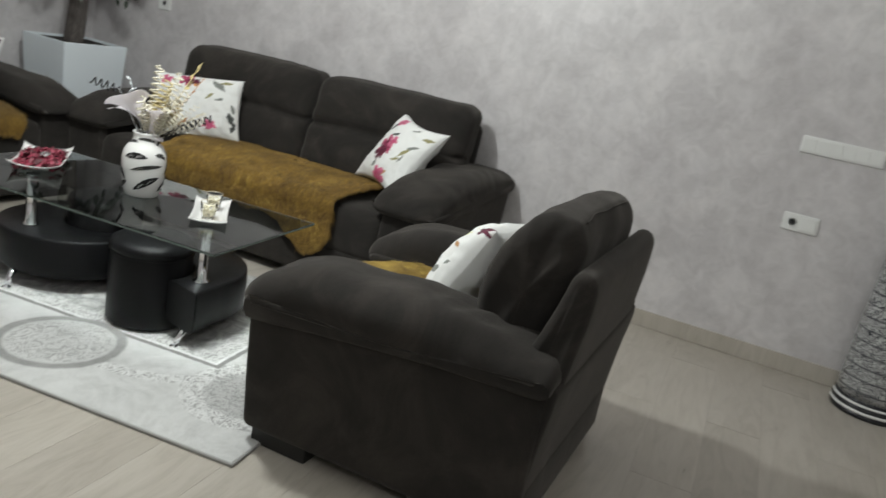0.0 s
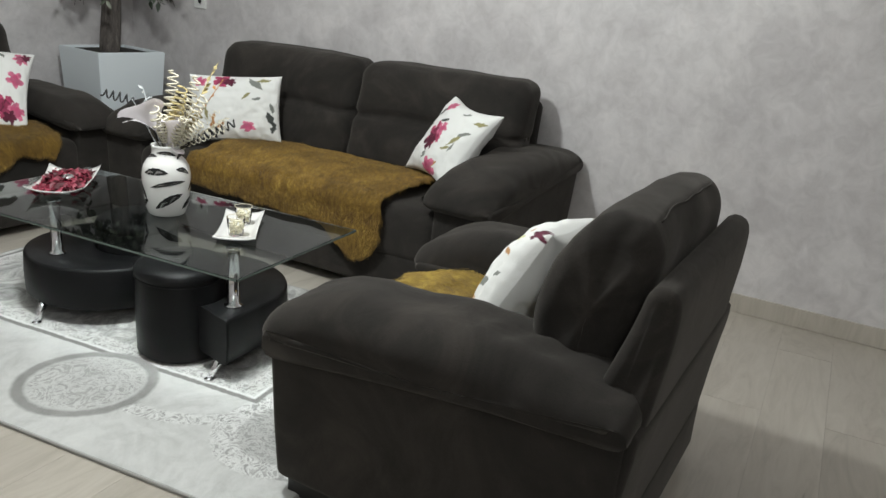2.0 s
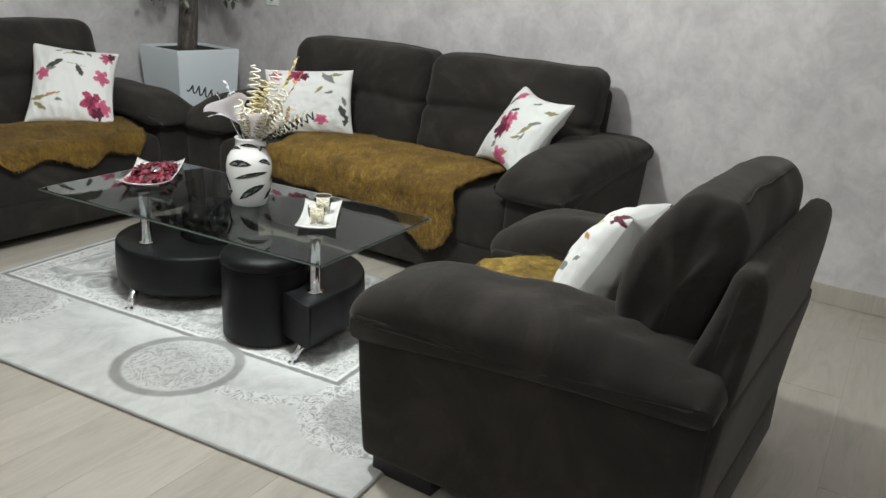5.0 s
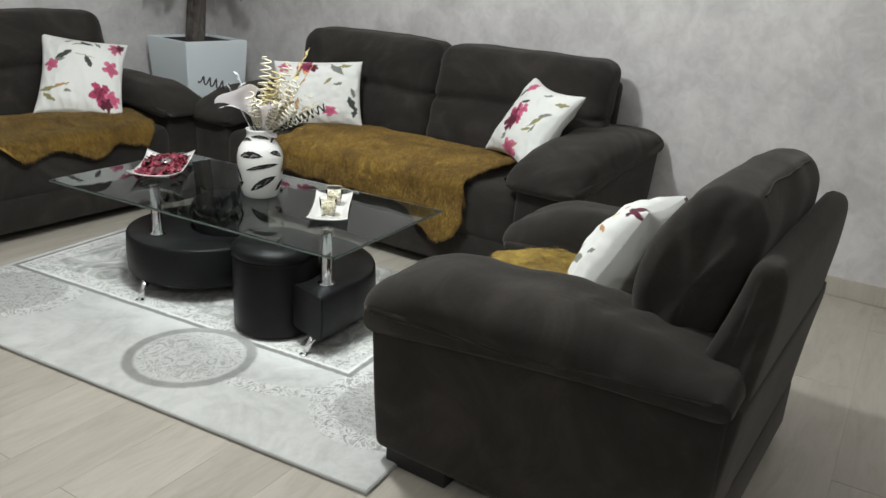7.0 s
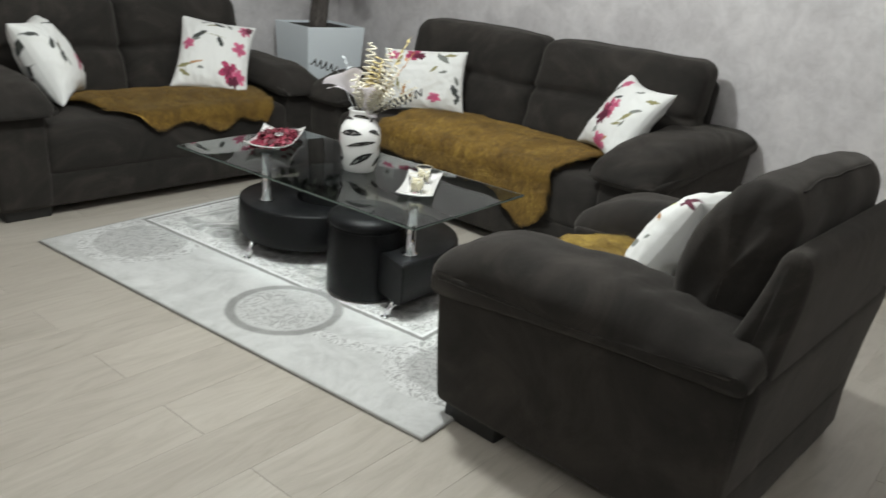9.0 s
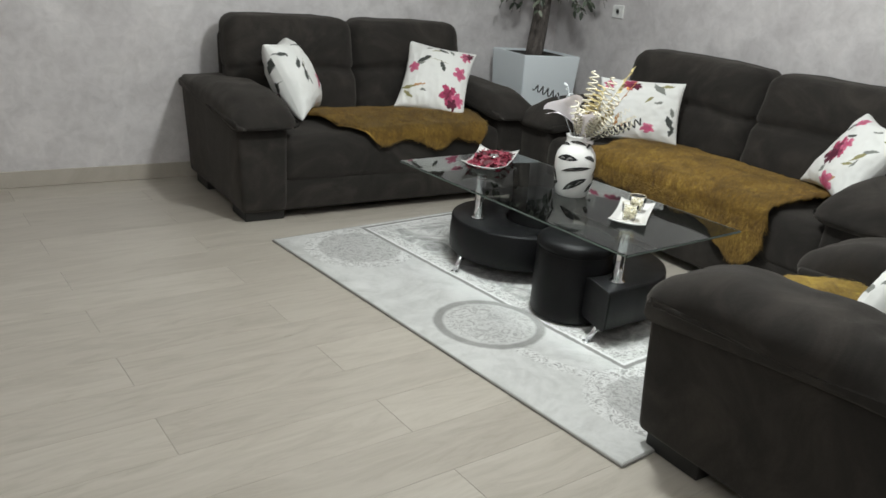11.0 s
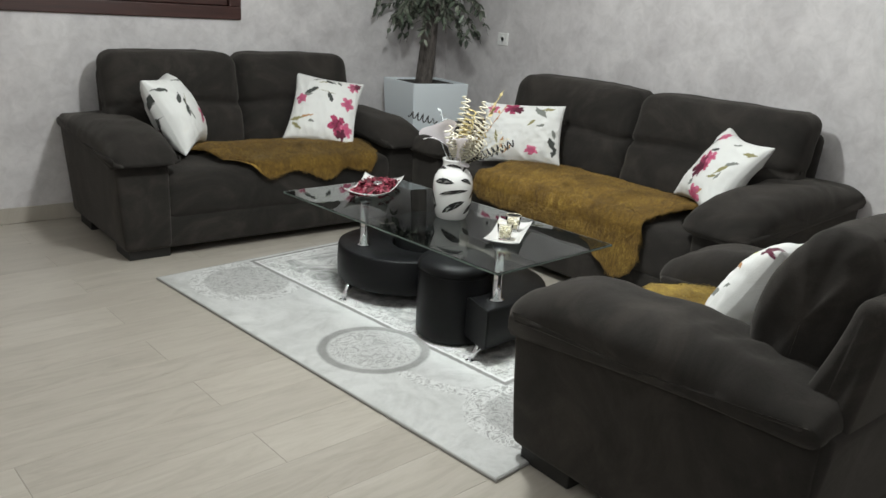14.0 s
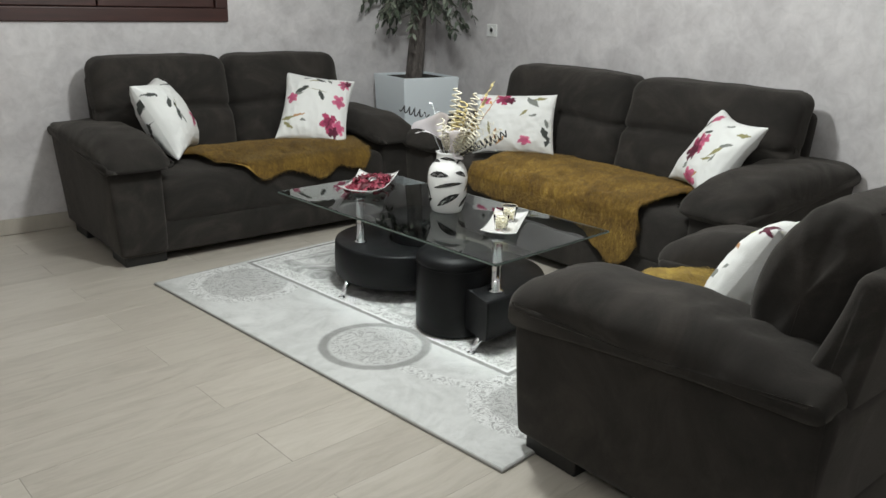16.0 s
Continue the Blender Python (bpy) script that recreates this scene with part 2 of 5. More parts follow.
for place, size, power in LAMPS:
    lamp = thing("ceiling_lamp", pose(place[0], place[1], CEILING), "unseen round hanging ceiling lamp, added with its light", "lamp", "ceiling lamps")
    part("ceiling_rose", lathe([(0, 0), (0.07, 0), (0.065, -0.02), (0.012, -0.03), (0, -0.03)], 32), CHROME, lamp)
    part("rod", tube([(0, 0, -0.028), (0, 0, place[2] - CEILING + 0.15)], 0.006, 8), CHROME, lamp)
    part("shade_ring", lathe([(0.045, place[2] - CEILING + 0.15), (0.05, place[2] - CEILING + 0.15), (0.05, place[2] - CEILING + 0.17), (0.0, place[2] - CEILING + 0.175), (0.0, place[2] - CEILING + 0.15), (0.045, place[2] - CEILING + 0.15)], 24), CHROME, lamp)

# skirting along the two visible walls
setting("baseboard_north", box(WALL_C, WALL_B - 0.012, WALL_A - 0.012, WALL_A, 0.001, SKIRT, 0.002), TILE, "beige tile skirting along the wall", "baseboard")
setting("baseboard_east", box(WALL_B - 0.012, WALL_B, WALL_D, WALL_A, 0.001, SKIRT, 0.002), TILE, "beige tile skirting along the wall", "baseboard")


# ---- window ----
def build_window():
    w = tagged(thing("window_1", pose((WIN_X0 + WIN_X1) / 2, WALL_A, WIN_Z0), "closed mahogany-brown wooden window with dark shutters", "window"), kind="structure")
    width, height = WIN_X1 - WIN_X0, WIN_Z1 - WIN_Z0
    frame_bm = box(-width / 2, width / 2, -0.02, 0.08, 0, 0.075, 0.006)
    box(-width / 2, width / 2, -0.02, 0.08, height - 0.075, height, 0.006, bm=frame_bm)
    box(-width / 2, -width / 2 + 0.075, -0.02, 0.08, 0.074, height - 0.074, 0.006, bm=frame_bm)
    box(width / 2 - 0.075, width / 2, -0.02, 0.08, 0.074, height - 0.074, 0.006, bm=frame_bm)
    part("window_frame", frame_bm, MAHOGANY, w, smooth=False)
    for side in (-1, 1):
        x0, x1 = (-width / 2 + 0.078, -0.004) if side < 0 else (0.004, width / 2 - 0.078)
        sash = box(x0, x1, 0.0, 0.05, 0.078, 0.16, 0.005)
        box(x0, x1, 0.0, 0.05, height - 0.16, height - 0.078, 0.005, bm=sash)
        box(x0, x0 + 0.075, 0.0, 0.05, 0.159, height - 0.159, 0.005, bm=sash)
        box(x1 - 0.075, x1, 0.0, 0.05, 0.159, height - 0.159, 0.005, bm=sash)
        s = part("sash", sash, MAHOGANY, w, smooth=False)
        part("panel", box(x0 + 0.07, x1 - 0.07, 0.02, 0.035, 0.15, height - 0.15), MAHOGANY, s, smooth=False)
        part("hinge", lathe([(0, 0.2), (0.008, 0.2), (0.008, 0.28), (0, 0.28)], 12, center=(x0 + 0.01 if side < 0 else x1 - 0.01, -0.006)), DARK_WOOD, s)
    back = part("backing", box(-width / 2, width / 2, 0.10, 0.19, 0, height), DARK_WOOD, w, smooth=False)


build_window()


# ---- switches and sockets on the east wall ----
def wall_plate(name, y0, y1, z0, z1, modules, label, socket=(), category="switch"):
    p = thing(name, pose(WALL_B, (y0 + y1) / 2, (z0 + z1) / 2), label, category)
    w, h = abs(y1 - y0), z1 - z0
    part("plate", box(-0.010, 0, -w / 2, w / 2, -h / 2, h / 2, 0.004), PLASTIC, p, smooth=False)
    step = (w - 0.016) / modules
    for k in range(modules):
        y = w / 2 - 0.008 - step * (k + 0.5)
        if k in socket:
            s = part("socket_insert", lathe([(0, 0.0), (0.017, 0.0), (0.019, 0.004), (0.021, 0.004), (0.022, 0)], 24), PLASTIC, p,
                     at=pose(-0.010, y, 0, 0, -90, 0))
            part("socket_hole", lathe([(0, 0.0008), (0.012, 0.0008)], 20), SOCKET_DARK, s)
        else:
            part("rocker", box(-0.014, -0.009, y - step / 2 + 0.002, y + step / 2 - 0.002, -h / 2 + 0.010, h / 2 - 0.010, 0.002), PLASTIC, p, smooth=False)
    return p


wall_plate("light_switch", -2.57, -2.225, 1.015, 1.09, 6, "long white plastic switch bar with six rockers on the wall")
wall_plate("wall_socket", -2.40, -2.245, 0.66, 0.74, 2, "white plastic double socket plate on the wall", (0,), "socket")
wall_plate("wall_socket", 1.485, 1.58, 1.02, 1.10, 1, "small white square socket on the wall above the sofa", (0,), "socket")


# ---- rug ----
def rug_material():
    m = mat("grey_patterned_rug", (0.6, 0.6, 0.58), 0.95)
    n = Nodes(m)
    m.node_tree.nodes["Principled BSDF"].inputs["Sheen Weight"].default_value = 0.2
    v = n.coords()
    sep = n.put("ShaderNodeSeparateXYZ")
    n.link(v, sep.inputs[0])
    U, V = sep.outputs[0], sep.outputs[1]
    cloud = n.noise(v, 3.0, 6, 0.65, 1.5)
    fine = n.noise(v, 16, 6, 0.62, 3.2)
    mott = n.noise(v, 13, 5, 0.7, 1.0)
    pile = n.noise(v, 500, 2)
    light = n.ramp(cloud, [(0.3, (0.45, 0.45, 0.437)), (0.5, (0.57, 0.57, 0.557)), (0.7, (0.64, 0.64, 0.626))])
    grey = n.ramp(cloud, [(0.3, (0.22, 0.22, 0.21)), (0.7, (0.34, 0.335, 0.325))])
    lace = n.ramp(fine, [(0.40, (0.27, 0.266, 0.257)), (0.48, (0.70, 0.70, 0.687)), (0.53, (0.66, 0.66, 0.647)), (0.60, (0.34, 0.336, 0.325))])

    def dist(cu, cv):
        a = n.math("SUBTRACT", U, cu)
        b = n.math("SUBTRACT", V, cv)
        return n.math("SQRT", n.math("ADD", n.math("MULTIPLY", a, a), n.math("MULTIPLY", b, b)))

    wob = n.math("MULTIPLY_ADD", n.noise(v, 40, 3), 0.012, -0.006)

    def band(d, r, w, soft=0.006):
        off = n.math("ABSOLUTE", n.math("SUBTRACT", n.math("ADD", d, wob), r))
        mr = n.put("ShaderNodeMapRange")
        mr.inputs["From Min"].default_value, mr.inputs["From Max"].default_value = w / 2 + soft, w / 2 - soft
        n.link(off, mr.inputs["Value"])
        return mr.outputs["Result"]

    def below(d, r, soft=0.006):
        mr = n.put("ShaderNodeMapRange")
        mr.inputs["From Min"].default_value, mr.inputs["From Max"].default_value = r + soft, r - soft
        n.link(n.math("ADD", d, wob), mr.inputs["Value"])
        return mr.outputs["Result"]

    col = light
    # large laced circles that peep out along the inner panel
    for cu, cv, r in ((0.60, 0.62, 0.36),):
        col = n.mix(n.math("MULTIPLY", band(dist(cu, cv), r, 0.06), 0.8), col, lace)
    # grey discs with a laced rim, partly under the panel
    for cu, cv, r, rim in ((0.30, 1.77, 0.19, 0.255), (0.36, 0.17, 0.150, 0.225)):
        d = dist(cu, cv)
        col = n.mix(n.math("MULTIPLY", below(d, rim), 0.8), col, lace)
        col = n.mix(n.math("MULTIPLY", below(d, r), 0.72), col, n.mix(0.35, grey, lace))
    # inner panel: grey marbling, with the table's shadow darkened into its colour
    du = n.math("ABSOLUTE", n.math("SUBTRACT", U, RUG_PANEL[0]))
    dv = n.math("ABSOLUTE", n.math("SUBTRACT", V, RUG_PANEL[1]))
    box_d = n.math("MAXIMUM", n.math("SUBTRACT", du, RUG_PANEL[2]), n.math("SUBTRACT", dv, RUG_PANEL[3]))
    inside = below(box_d, 0.0, 0.003)
    shaded_marble = n.ramp(n.noise(v, 5, 7, 0.7, 3.0), [(0.36, (0.19, 0.187, 0.18)), (0.5, (0.35, 0.346, 0.335)), (0.62, (0.56, 0.56, 0.547))])
    col = n.mix(inside, col, shaded_marble)
    col = n.mix(n.math("MULTIPLY", band(box_d, -0.05, 0.07), 0.7), col, lace)
    col = n.mix(band(box_d, -0.012, 0.012, 0.004), col, (0.68, 0.68, 0.67))
    col = n.mix(band(box_d, 0.005, 0.018, 0.003), col, (0.19, 0.186, 0.175))
    # medallion: a grey ring round a laced disc
    d = dist(0.282, 0.864)
    col = n.mix(below(d, 0.210), col, grey)
    col = n.mix(below(d, 0.175), col, (0.53, 0.53, 0.517))
    col = n.mix(n.math("MULTIPLY", below(d, 0.165), 0.7), col, n.mix(0.3, lace, grey))
    col = n.mix(0.5, col, n.ramp(mott, [(0.32, (0.78, 0.78, 0.77)), (0.5, (1.0, 1.0, 1.0)), (0.68, (1.10, 1.10, 1.09))]), "MULTIPLY")
    n.color(n.mix(0.35, col, n.ramp(pile, [(0.3, (0.8, 0.8, 0.8)), (0.7, (1.15, 1.15, 1.15))]), "MULTIPLY"))
    n.bump(n.math("ADD", pile, n.math("MULTIPLY", fine, 1.5)), 0.35, 0.004)
    return m


RUG_W, RUG_L = 1.33, 2.03
RUG_PANEL = (0.465 + 0.60, 0.37 + 0.81, 0.60, 0.81)


def build_rug():
    def wave(x, y, z):
        return x, y, z + 0.002 * noise.noise((x * 4, y * 4, 0)) * (z > 0)

    bm = rbox(RUG_W, RUG_L, 0.011, 0.004, (24, 36, 1), (RUG_W / 2, RUG_L / 2, 0.0056 + 0.0005), wave, edge=2)
    rug = tagged(part("rug", bm, rug_material()), "light grey area rug with ring medallions and a grey bound edge", "rug")
    rug.matrix_basis = pose(-0.644, -1.088, 0, 0, 0, 5.9)
    edge = mat("rug_binding", (0.33, 0.325, 0.31), 0.9)
    e = bmesh.new()
    for x0, x1, y0, y1 in ((-0.006, 0.0, -0.006, RUG_L + 0.006), (RUG_W, RUG_W + 0.006, -0.006, RUG_L + 0.006), (0, RUG_W, -0.006, 0), (0, RUG_W, RUG_L, RUG_L + 0.006)):
        box(x0, x1, y0, y1, 0.0006, 0.0105, 0.003, bm=e)
    part("binding", e, edge, rug)


build_rug()


# ---- seating ----
def closed_curve(points, n):
    """Resamples a closed outline of (y, z) points as a smooth curve of n points."""
    k = len(points)
    out = []
    for i in range(n):
        f = i * k / n
        j = int(f)
        t = f - j
        p0, p1, p2, p3 = (Vector(points[(j + d) % k]) for d in (-1, 0, 1, 2))
        out.append(0.5 * (2 * p1 + (p2 - p0) * t + (2 * p0 - 5 * p1 + 4 * p2 - p3) * t * t + (3 * p1 - p0 - 3 * p2 + p3) * t ** 3))
    # even spacing along the curve
    lengths = [0.0]
    for p, q in zip(out, out[1:] + out[:1]):
        lengths.append(lengths[-1] + (q - p).length)
    even = []
    j = 0
    for i in range(n):
        want = lengths[-1] * i / n
        while lengths[j + 1] < want:
            j += 1
        t = (want - lengths[j]) / max(1e-9, lengths[j + 1] - lengths[j])
        even.append(out[j].lerp(out[(j + 1) % n], t))
    return even


def slab(points, x0, x1, round0, round1, hold=None, warp=None, n=72, inner=12, edge=7):
    """An upholstered block: a side outline of (y, z) points swept from x0 to x1 with rounded ends; hold(y, z, end) tells how much of the rounding a place takes."""
    loop = closed_curve(points, n)
    area = sum(p.x * q.y - q.x * p.y for p, q in zip(loop, loop[1:] + loop[:1]))
    turn = 1 if area > 0 else -1
    inward = []
    for i in range(n):
        d = (loop[(i + 1) % n] - loop[i - 1]).normalized()
        inward.append(Vector((-d.y, d.x)) * turn)
    cuts = [(x0 + round0 * (1 - math.sin(math.pi / 2 * i / edge)), round0 * (1 - math.cos(math.pi / 2 * i / edge))) for i in range(edge, 0, -1)]
    cuts += [(x0 + round0 + (x1 - round1 - x0 - round0) * i / inner, 0.0) for i in range(inner + 1)]
    cuts += [(x1 - round1 * (1 - math.sin(math.pi / 2 * i / edge)), round1 * (1 - math.cos(math.pi / 2 * i / edge))) for i in range(1, edge + 1)]
    bm = bmesh.new()
    rings = []
    for x, inset in cuts:
        ring = []
        for p, d in zip(loop, inward):
            q = p + d * inset * (hold(p.x, p.y, -1 if x < (x0 + x1) / 2 else 1) if hold else 1.0)
            v = (x, q.x, q.y)
            ring.append(bm.verts.new(warp(*v) if warp else v))
        rings.append(ring)
    for r, q in zip(rings, rings[1:]):
        for i in range(n):
            j = (i + 1) % n
            bm.faces.new((r[i], r[j], q[j], q[i]))
    for ring, last in ((rings[0], False), (rings[-1], True)):
        middle = sum((v.co for v in ring), Vector()) / n
        half = [bm.verts.new(v.co.lerp(middle, 0.45)) for v in ring]
        hub = bm.verts.new(middle)
        for i in range(n):
            j = (i + 1) % n
            bm.faces.new((ring[i], half[i], half[j], ring[j]) if not last else (ring[j], half[j], half[i], ring[i]))
            bm.faces.new((half[i], hub, half[j]))
    bmesh.ops.recalc_face_normals(bm, faces=bm.faces)
    return bm


def sofa_thing(name, at, width, seats, label, depth, top, category, back_trim, drop, arm_pad, seam, raise_pad):
    """A sofa that faces -y, its back along y = 0, with overstuffed arms. seam: the height of the arm's seam in front and behind; raise_pad: the same for the pad's top."""
    s = thing(name, at, label, category)
    front = -depth
    arm = 0.22
    inner = width - 2 * arm
    rear = 0.022 if seats > 1 else -0.034
    # low base, its front rail flush with the arms
    part("base", rbox(width - 0.06, depth - 0.052, 0.16, 0.02, (6, 3, 1), (0, (front + 0.012 - 0.04) / 2, 0.125)), FABRIC, s)
    # one broad seat cushion
    seat_y = depth - 0.27

    def seat_shape(px, py, pz):
        u, v = px / (inner / 2), py / (seat_y / 2)
        if pz > 0:
            pz += 0.022 * max(0, 1 - u ** 4) * max(0, 1 - v * v)
        py -= 0.014 * max(0, 1 - (pz / 0.14) ** 2) * (py < 0)
        w = noise.noise_vector(Vector((px, py, pz)) * 6) * 0.006
        return px + w.x * 0.4, py + w.y, pz + w.z

    part("seat", rbox(inner + 0.02, seat_y, 0.27 - drop, 0.05, (12, 8, 4), (0, front + seat_y / 2 + 0.015, 0.31 - drop / 2), seat_shape, edge=4), FABRIC, s)

    def seam_at(y):
        t = max(0.0, min(1.0, (y - front) / (rear - front)))
        return seam[0] + (seam[1] - seam[0]) * t + 0.012 * math.sin(math.pi * t)

    for side in (-1, 1):
        # flared side body up to the seam
        def body_shape(px, py, pz, side=side):
            lift = max(0.0, min(1.0, (pz + 0.205) / 0.41))
            y = py + (front + rear) / 2
            w = noise.noise_vector(Vector((px + side * 3, py, pz)) * 4) * 0.006
            return px + side * 0.036 * lift * (px * side > 0) + w.x, py + w.y * 0.5 + 0.022 * (lift - 0.6) * (py > 0.3), 0.05 + lift * (seam_at(y) + 0.004) - 0.255

        part("arm", rbox(arm, rear - front - 0.004, 0.41, 0.022, (3, 10, 6), (side * (width / 2 - arm / 2 - 0.006), (front + rear) / 2, 0.255), body_shape), FABRIC, s)
        # thick pad, flush with the side, with a nose that droops over the front
        nose = front - 0.045

        def pad_point(y, z, up):
            t = max(0.0, min(1.0, (y + 0.945) / 0.96))
            y = nose + (rear + 0.012 - nose) * (y + 0.945) / 0.957
            return y, z + (raise_pad[0] * (1 - t) + raise_pad[1] * t if up else 0.0)

        outline = [pad_point(y, z, True) for y, z in ((-0.943, 0.452), (-0.918, 0.497), (-0.855, 0.542), (-0.74, 0.577), (-0.57, 0.589), (-0.40, 0.589), (-0.25, 0.581), (-0.15, 0.567), (-0.05, 0.555), (-0.002, 0.541))]
        outline += [(pad_point(y, 0, False)[0], seam_at(y) + dz) for y, dz in ((0.011, 0.022), (-0.012, -0.004), (-0.12, -0.006), (-0.30, -0.006), (-0.50, -0.006), (-0.70, -0.006), (-0.83, -0.006), (-0.888, -0.001), (-0.924, 0.020))]

        def pad_hold(y, z, end, side=side):
            over = z - seam_at(y)
            return max(max(0.0 if end == side else 0.3, min(1.0, (over - 0.018) / 0.100)), 0.65 * smoothstep(front + 0.06, front - 0.03, y) * smoothstep(0.0, 0.035, over))

        def pad_warp(px, py, pz, side=side):
            up = smoothstep(0.0, 0.09, pz - seam_at(py))
            t = (py - front) / (rear - front)
            gather = (0.0035 if seats == 1 else 0.001) * math.sin(py * 62 + 3.0 * noise.noise((px * 6, py * 4, side)) + px * 16) * smoothstep(0.45, 0.66, t) * smoothstep(0.95, 0.75, t)
            gather += 0.0015 * math.sin(px * 95 + 4 * noise.noise((py * 9, px * 4, 2.0 + side))) * smoothstep(0.16, 0.02, t)
            w = noise.noise_vector(Vector((px + side * 4, py, pz)) * 5.5) * 0.010 + noise.noise_vector(Vector((px + side * 9, py, pz)) * 16) * 0.003
            return px + w.x * (0.35 + 0.65 * up), py + w.y * 0.5, pz + (w.z + gather) * up

        outer = width / 2 + 0.040
        x0, x1 = (outer - arm_pad, outer) if side > 0 else (-outer, -outer + arm_pad)
        r_out, r_in = 0.092, 0.078
        part("arm_pad", slab(outline, x0, x1, r_in if side > 0 else r_out, r_out if side > 0 else r_in, pad_hold, pad_warp, 110, 6, 8), FABRIC, s)
    if seats == 1:
        # a wide tapered board whose edges run down into the arms
        def wing(px, py, pz):
            w = noise.noise_vector(Vector((px, py, pz)) * 5) * 0.003
            return px * (1.07 - 0.10 * smoothstep(0.42, 0.72, pz)) + w.x, py + w.y * 0.5, pz + w.z * 0.5

        part("back_frame", slab([(-0.165, 0.46), (-0.130, 0.53), (-0.096, 0.63), (-0.076, 0.70), (-0.064, 0.745), (-0.048, 0.763), (-0.026, 0.764), (-0.006, 0.752), (0.003, 0.72), (0.0, 0.64), (-0.010, 0.55), (-0.020, 0.46), (-0.032, 0.335), (-0.052, 0.18), (-0.064, 0.10), (-0.074, 0.058), (-0.11, 0.055), (-0.17, 0.06), (-0.20, 0.12), (-0.215, 0.28), (-0.22, 0.40)],
                                -0.385, 0.385, 0.025, 0.025, None, wing, 96, 10, 6), FABRIC, s)
        part("rear_panel", slab([(-0.060, 0.062), (-0.030, 0.335), (-0.014, 0.47), (-0.030, 0.50), (-0.10, 0.50), (-0.12, 0.28), (-0.14, 0.062), (-0.10, 0.055)], -0.462, 0.462, 0.022, 0.022, None, lambda x, y, z: (x * (0.94 + 0.12 * z), y, z), 48, 6, 4), FABRIC, s)
        shape = [(-0.292, 0.50), (-0.306, 0.565), (-0.312, 0.630), (-0.301, 0.705), (-0.275, 0.770), (-0.232, 0.833), (-0.194, 0.866), (-0.155, 0.878), (-0.112, 0.871), (-0.084, 0.848), (-0.066, 0.800), (-0.072, 0.73), (-0.090, 0.64), (-0.125, 0.53), (-0.175, 0.44), (-0.255, 0.44)]

        def pillow(px, py, pz):
            # folds that run up the sides and a dent under the top
            fold = 0.0022 * math.sin(pz * 46 + py * 30 + 3 * noise.noise((py * 6, pz * 6, px))) * smoothstep(0.20, 0.31, abs(px))
            dent = 0.006 * math.exp(-((pz - 0.74) / 0.05) ** 2) * smoothstep(0.22, 0.31, abs(px))
            w = noise.noise_vector(Vector((px, py, pz + 9)) * 6) * 0.013 + noise.noise_vector(Vector((px, py * 2, pz + 3)) * 15) * 0.005
            swell = 0.030 * math.exp(-((pz - 0.66) / 0.14) ** 2 - ((py + 0.19) / 0.085) ** 2) * smoothstep(0.22, 0.32, abs(px))
            return px + w.x - math.copysign(dent - fold - swell, px), py + w.y * 0.7, pz + w.z * 0.7 - 0.010 * (px / 0.3) ** 2 * smoothstep(0.74, 0.84, pz)

        back = part("back_cushion", slab(shape, -0.322, 0.322, 0.056, 0.056, None, pillow, 90, 12, 8), FABRIC, s)
        # a seam runs along the top of the pillow, close to its rear
        line = [Vector(pillow(-0.235 + 0.47 * i / 24, -0.094, 0.8605)) for i in range(25)]
        part("seam", tube(line, 0.0026, 6), FABRIC, back)
    else:
        back_w = width - back_trim
        part("rear_panel", rbox(width - 0.03, 0.11, 0.46, 0.03, (4, 1, 4), (0, -0.055, 0.28), lambda x, y, z: (x, y + 0.04 * (z + 0.23), z)), FABRIC, s)

        def lean(px, py, pz):
            return px, py + 0.10 * (pz + 0.35) / 0.7 + 0.008 * math.cos(px * 3), pz

        part("back_frame", rbox(back_w - 0.05, 0.09, top - 0.16, 0.040, (8, 2, 8), (0, -0.125, 0.06 + (top - 0.16) / 2), lean, edge=4), FABRIC, s)
        each = back_w / seats
        tall = top - 0.40
        for k in range(seats):
            x = -back_w / 2 + each * (k + 0.5)

            def cushion_shape(px, py, pz, k=k, each=each, tall=tall):
                u = px / (each / 2)
                crease = math.exp(-((pz - 0.01 + 0.012 * u * u) / 0.022) ** 2)
                belly = math.exp(-((pz + 0.12) / 0.10) ** 2) + 0.9 * math.exp(-((pz - 0.13) / 0.09) ** 2)
                if py < 0:
                    py += 0.030 * crease - 0.028 * belly * max(0, 1 - u ** 4)
                pz += (-0.012 * u * u) * (pz > 0)
                py += 0.28 * (pz + tall / 2)
                px *= 1 - 0.012 * crease
                w = noise.noise_vector(Vector((px + k * 5, py, pz + 9)) * 6) * 0.012 + noise.noise_vector(Vector((px + k * 5, py * 2, pz + 3)) * 15) * 0.004
                return px + w.x * 0.5, py + w.y, pz + w.z

            back = part("back_cushion", rbox(each - 0.003, 0.22, tall, 0.07, (14, 4, 20), (x, -0.29, 0.40 + tall / 2), cushion_shape, edge=5), FABRIC, s)
            edge_x = each / 2 - 0.0015 - 0.07
            line = [(-edge_x - 0.07, 0.035, z) for z in (-0.10, 0.0, tall / 2 - 0.09)] + [(-edge_x + 2 * edge_x * i / 14, 0.035, tall / 2) for i in range(15)] + [(edge_x + 0.07, 0.035, z) for z in (tall / 2 - 0.09, 0.0, -0.10)]
            line = [Vector(cushion_shape(*q)) + Vector((x, -0.29, 0.40 + tall / 2)) for q in line]
            part("seam", tube(line, 0.0022, 6), FABRIC, back)
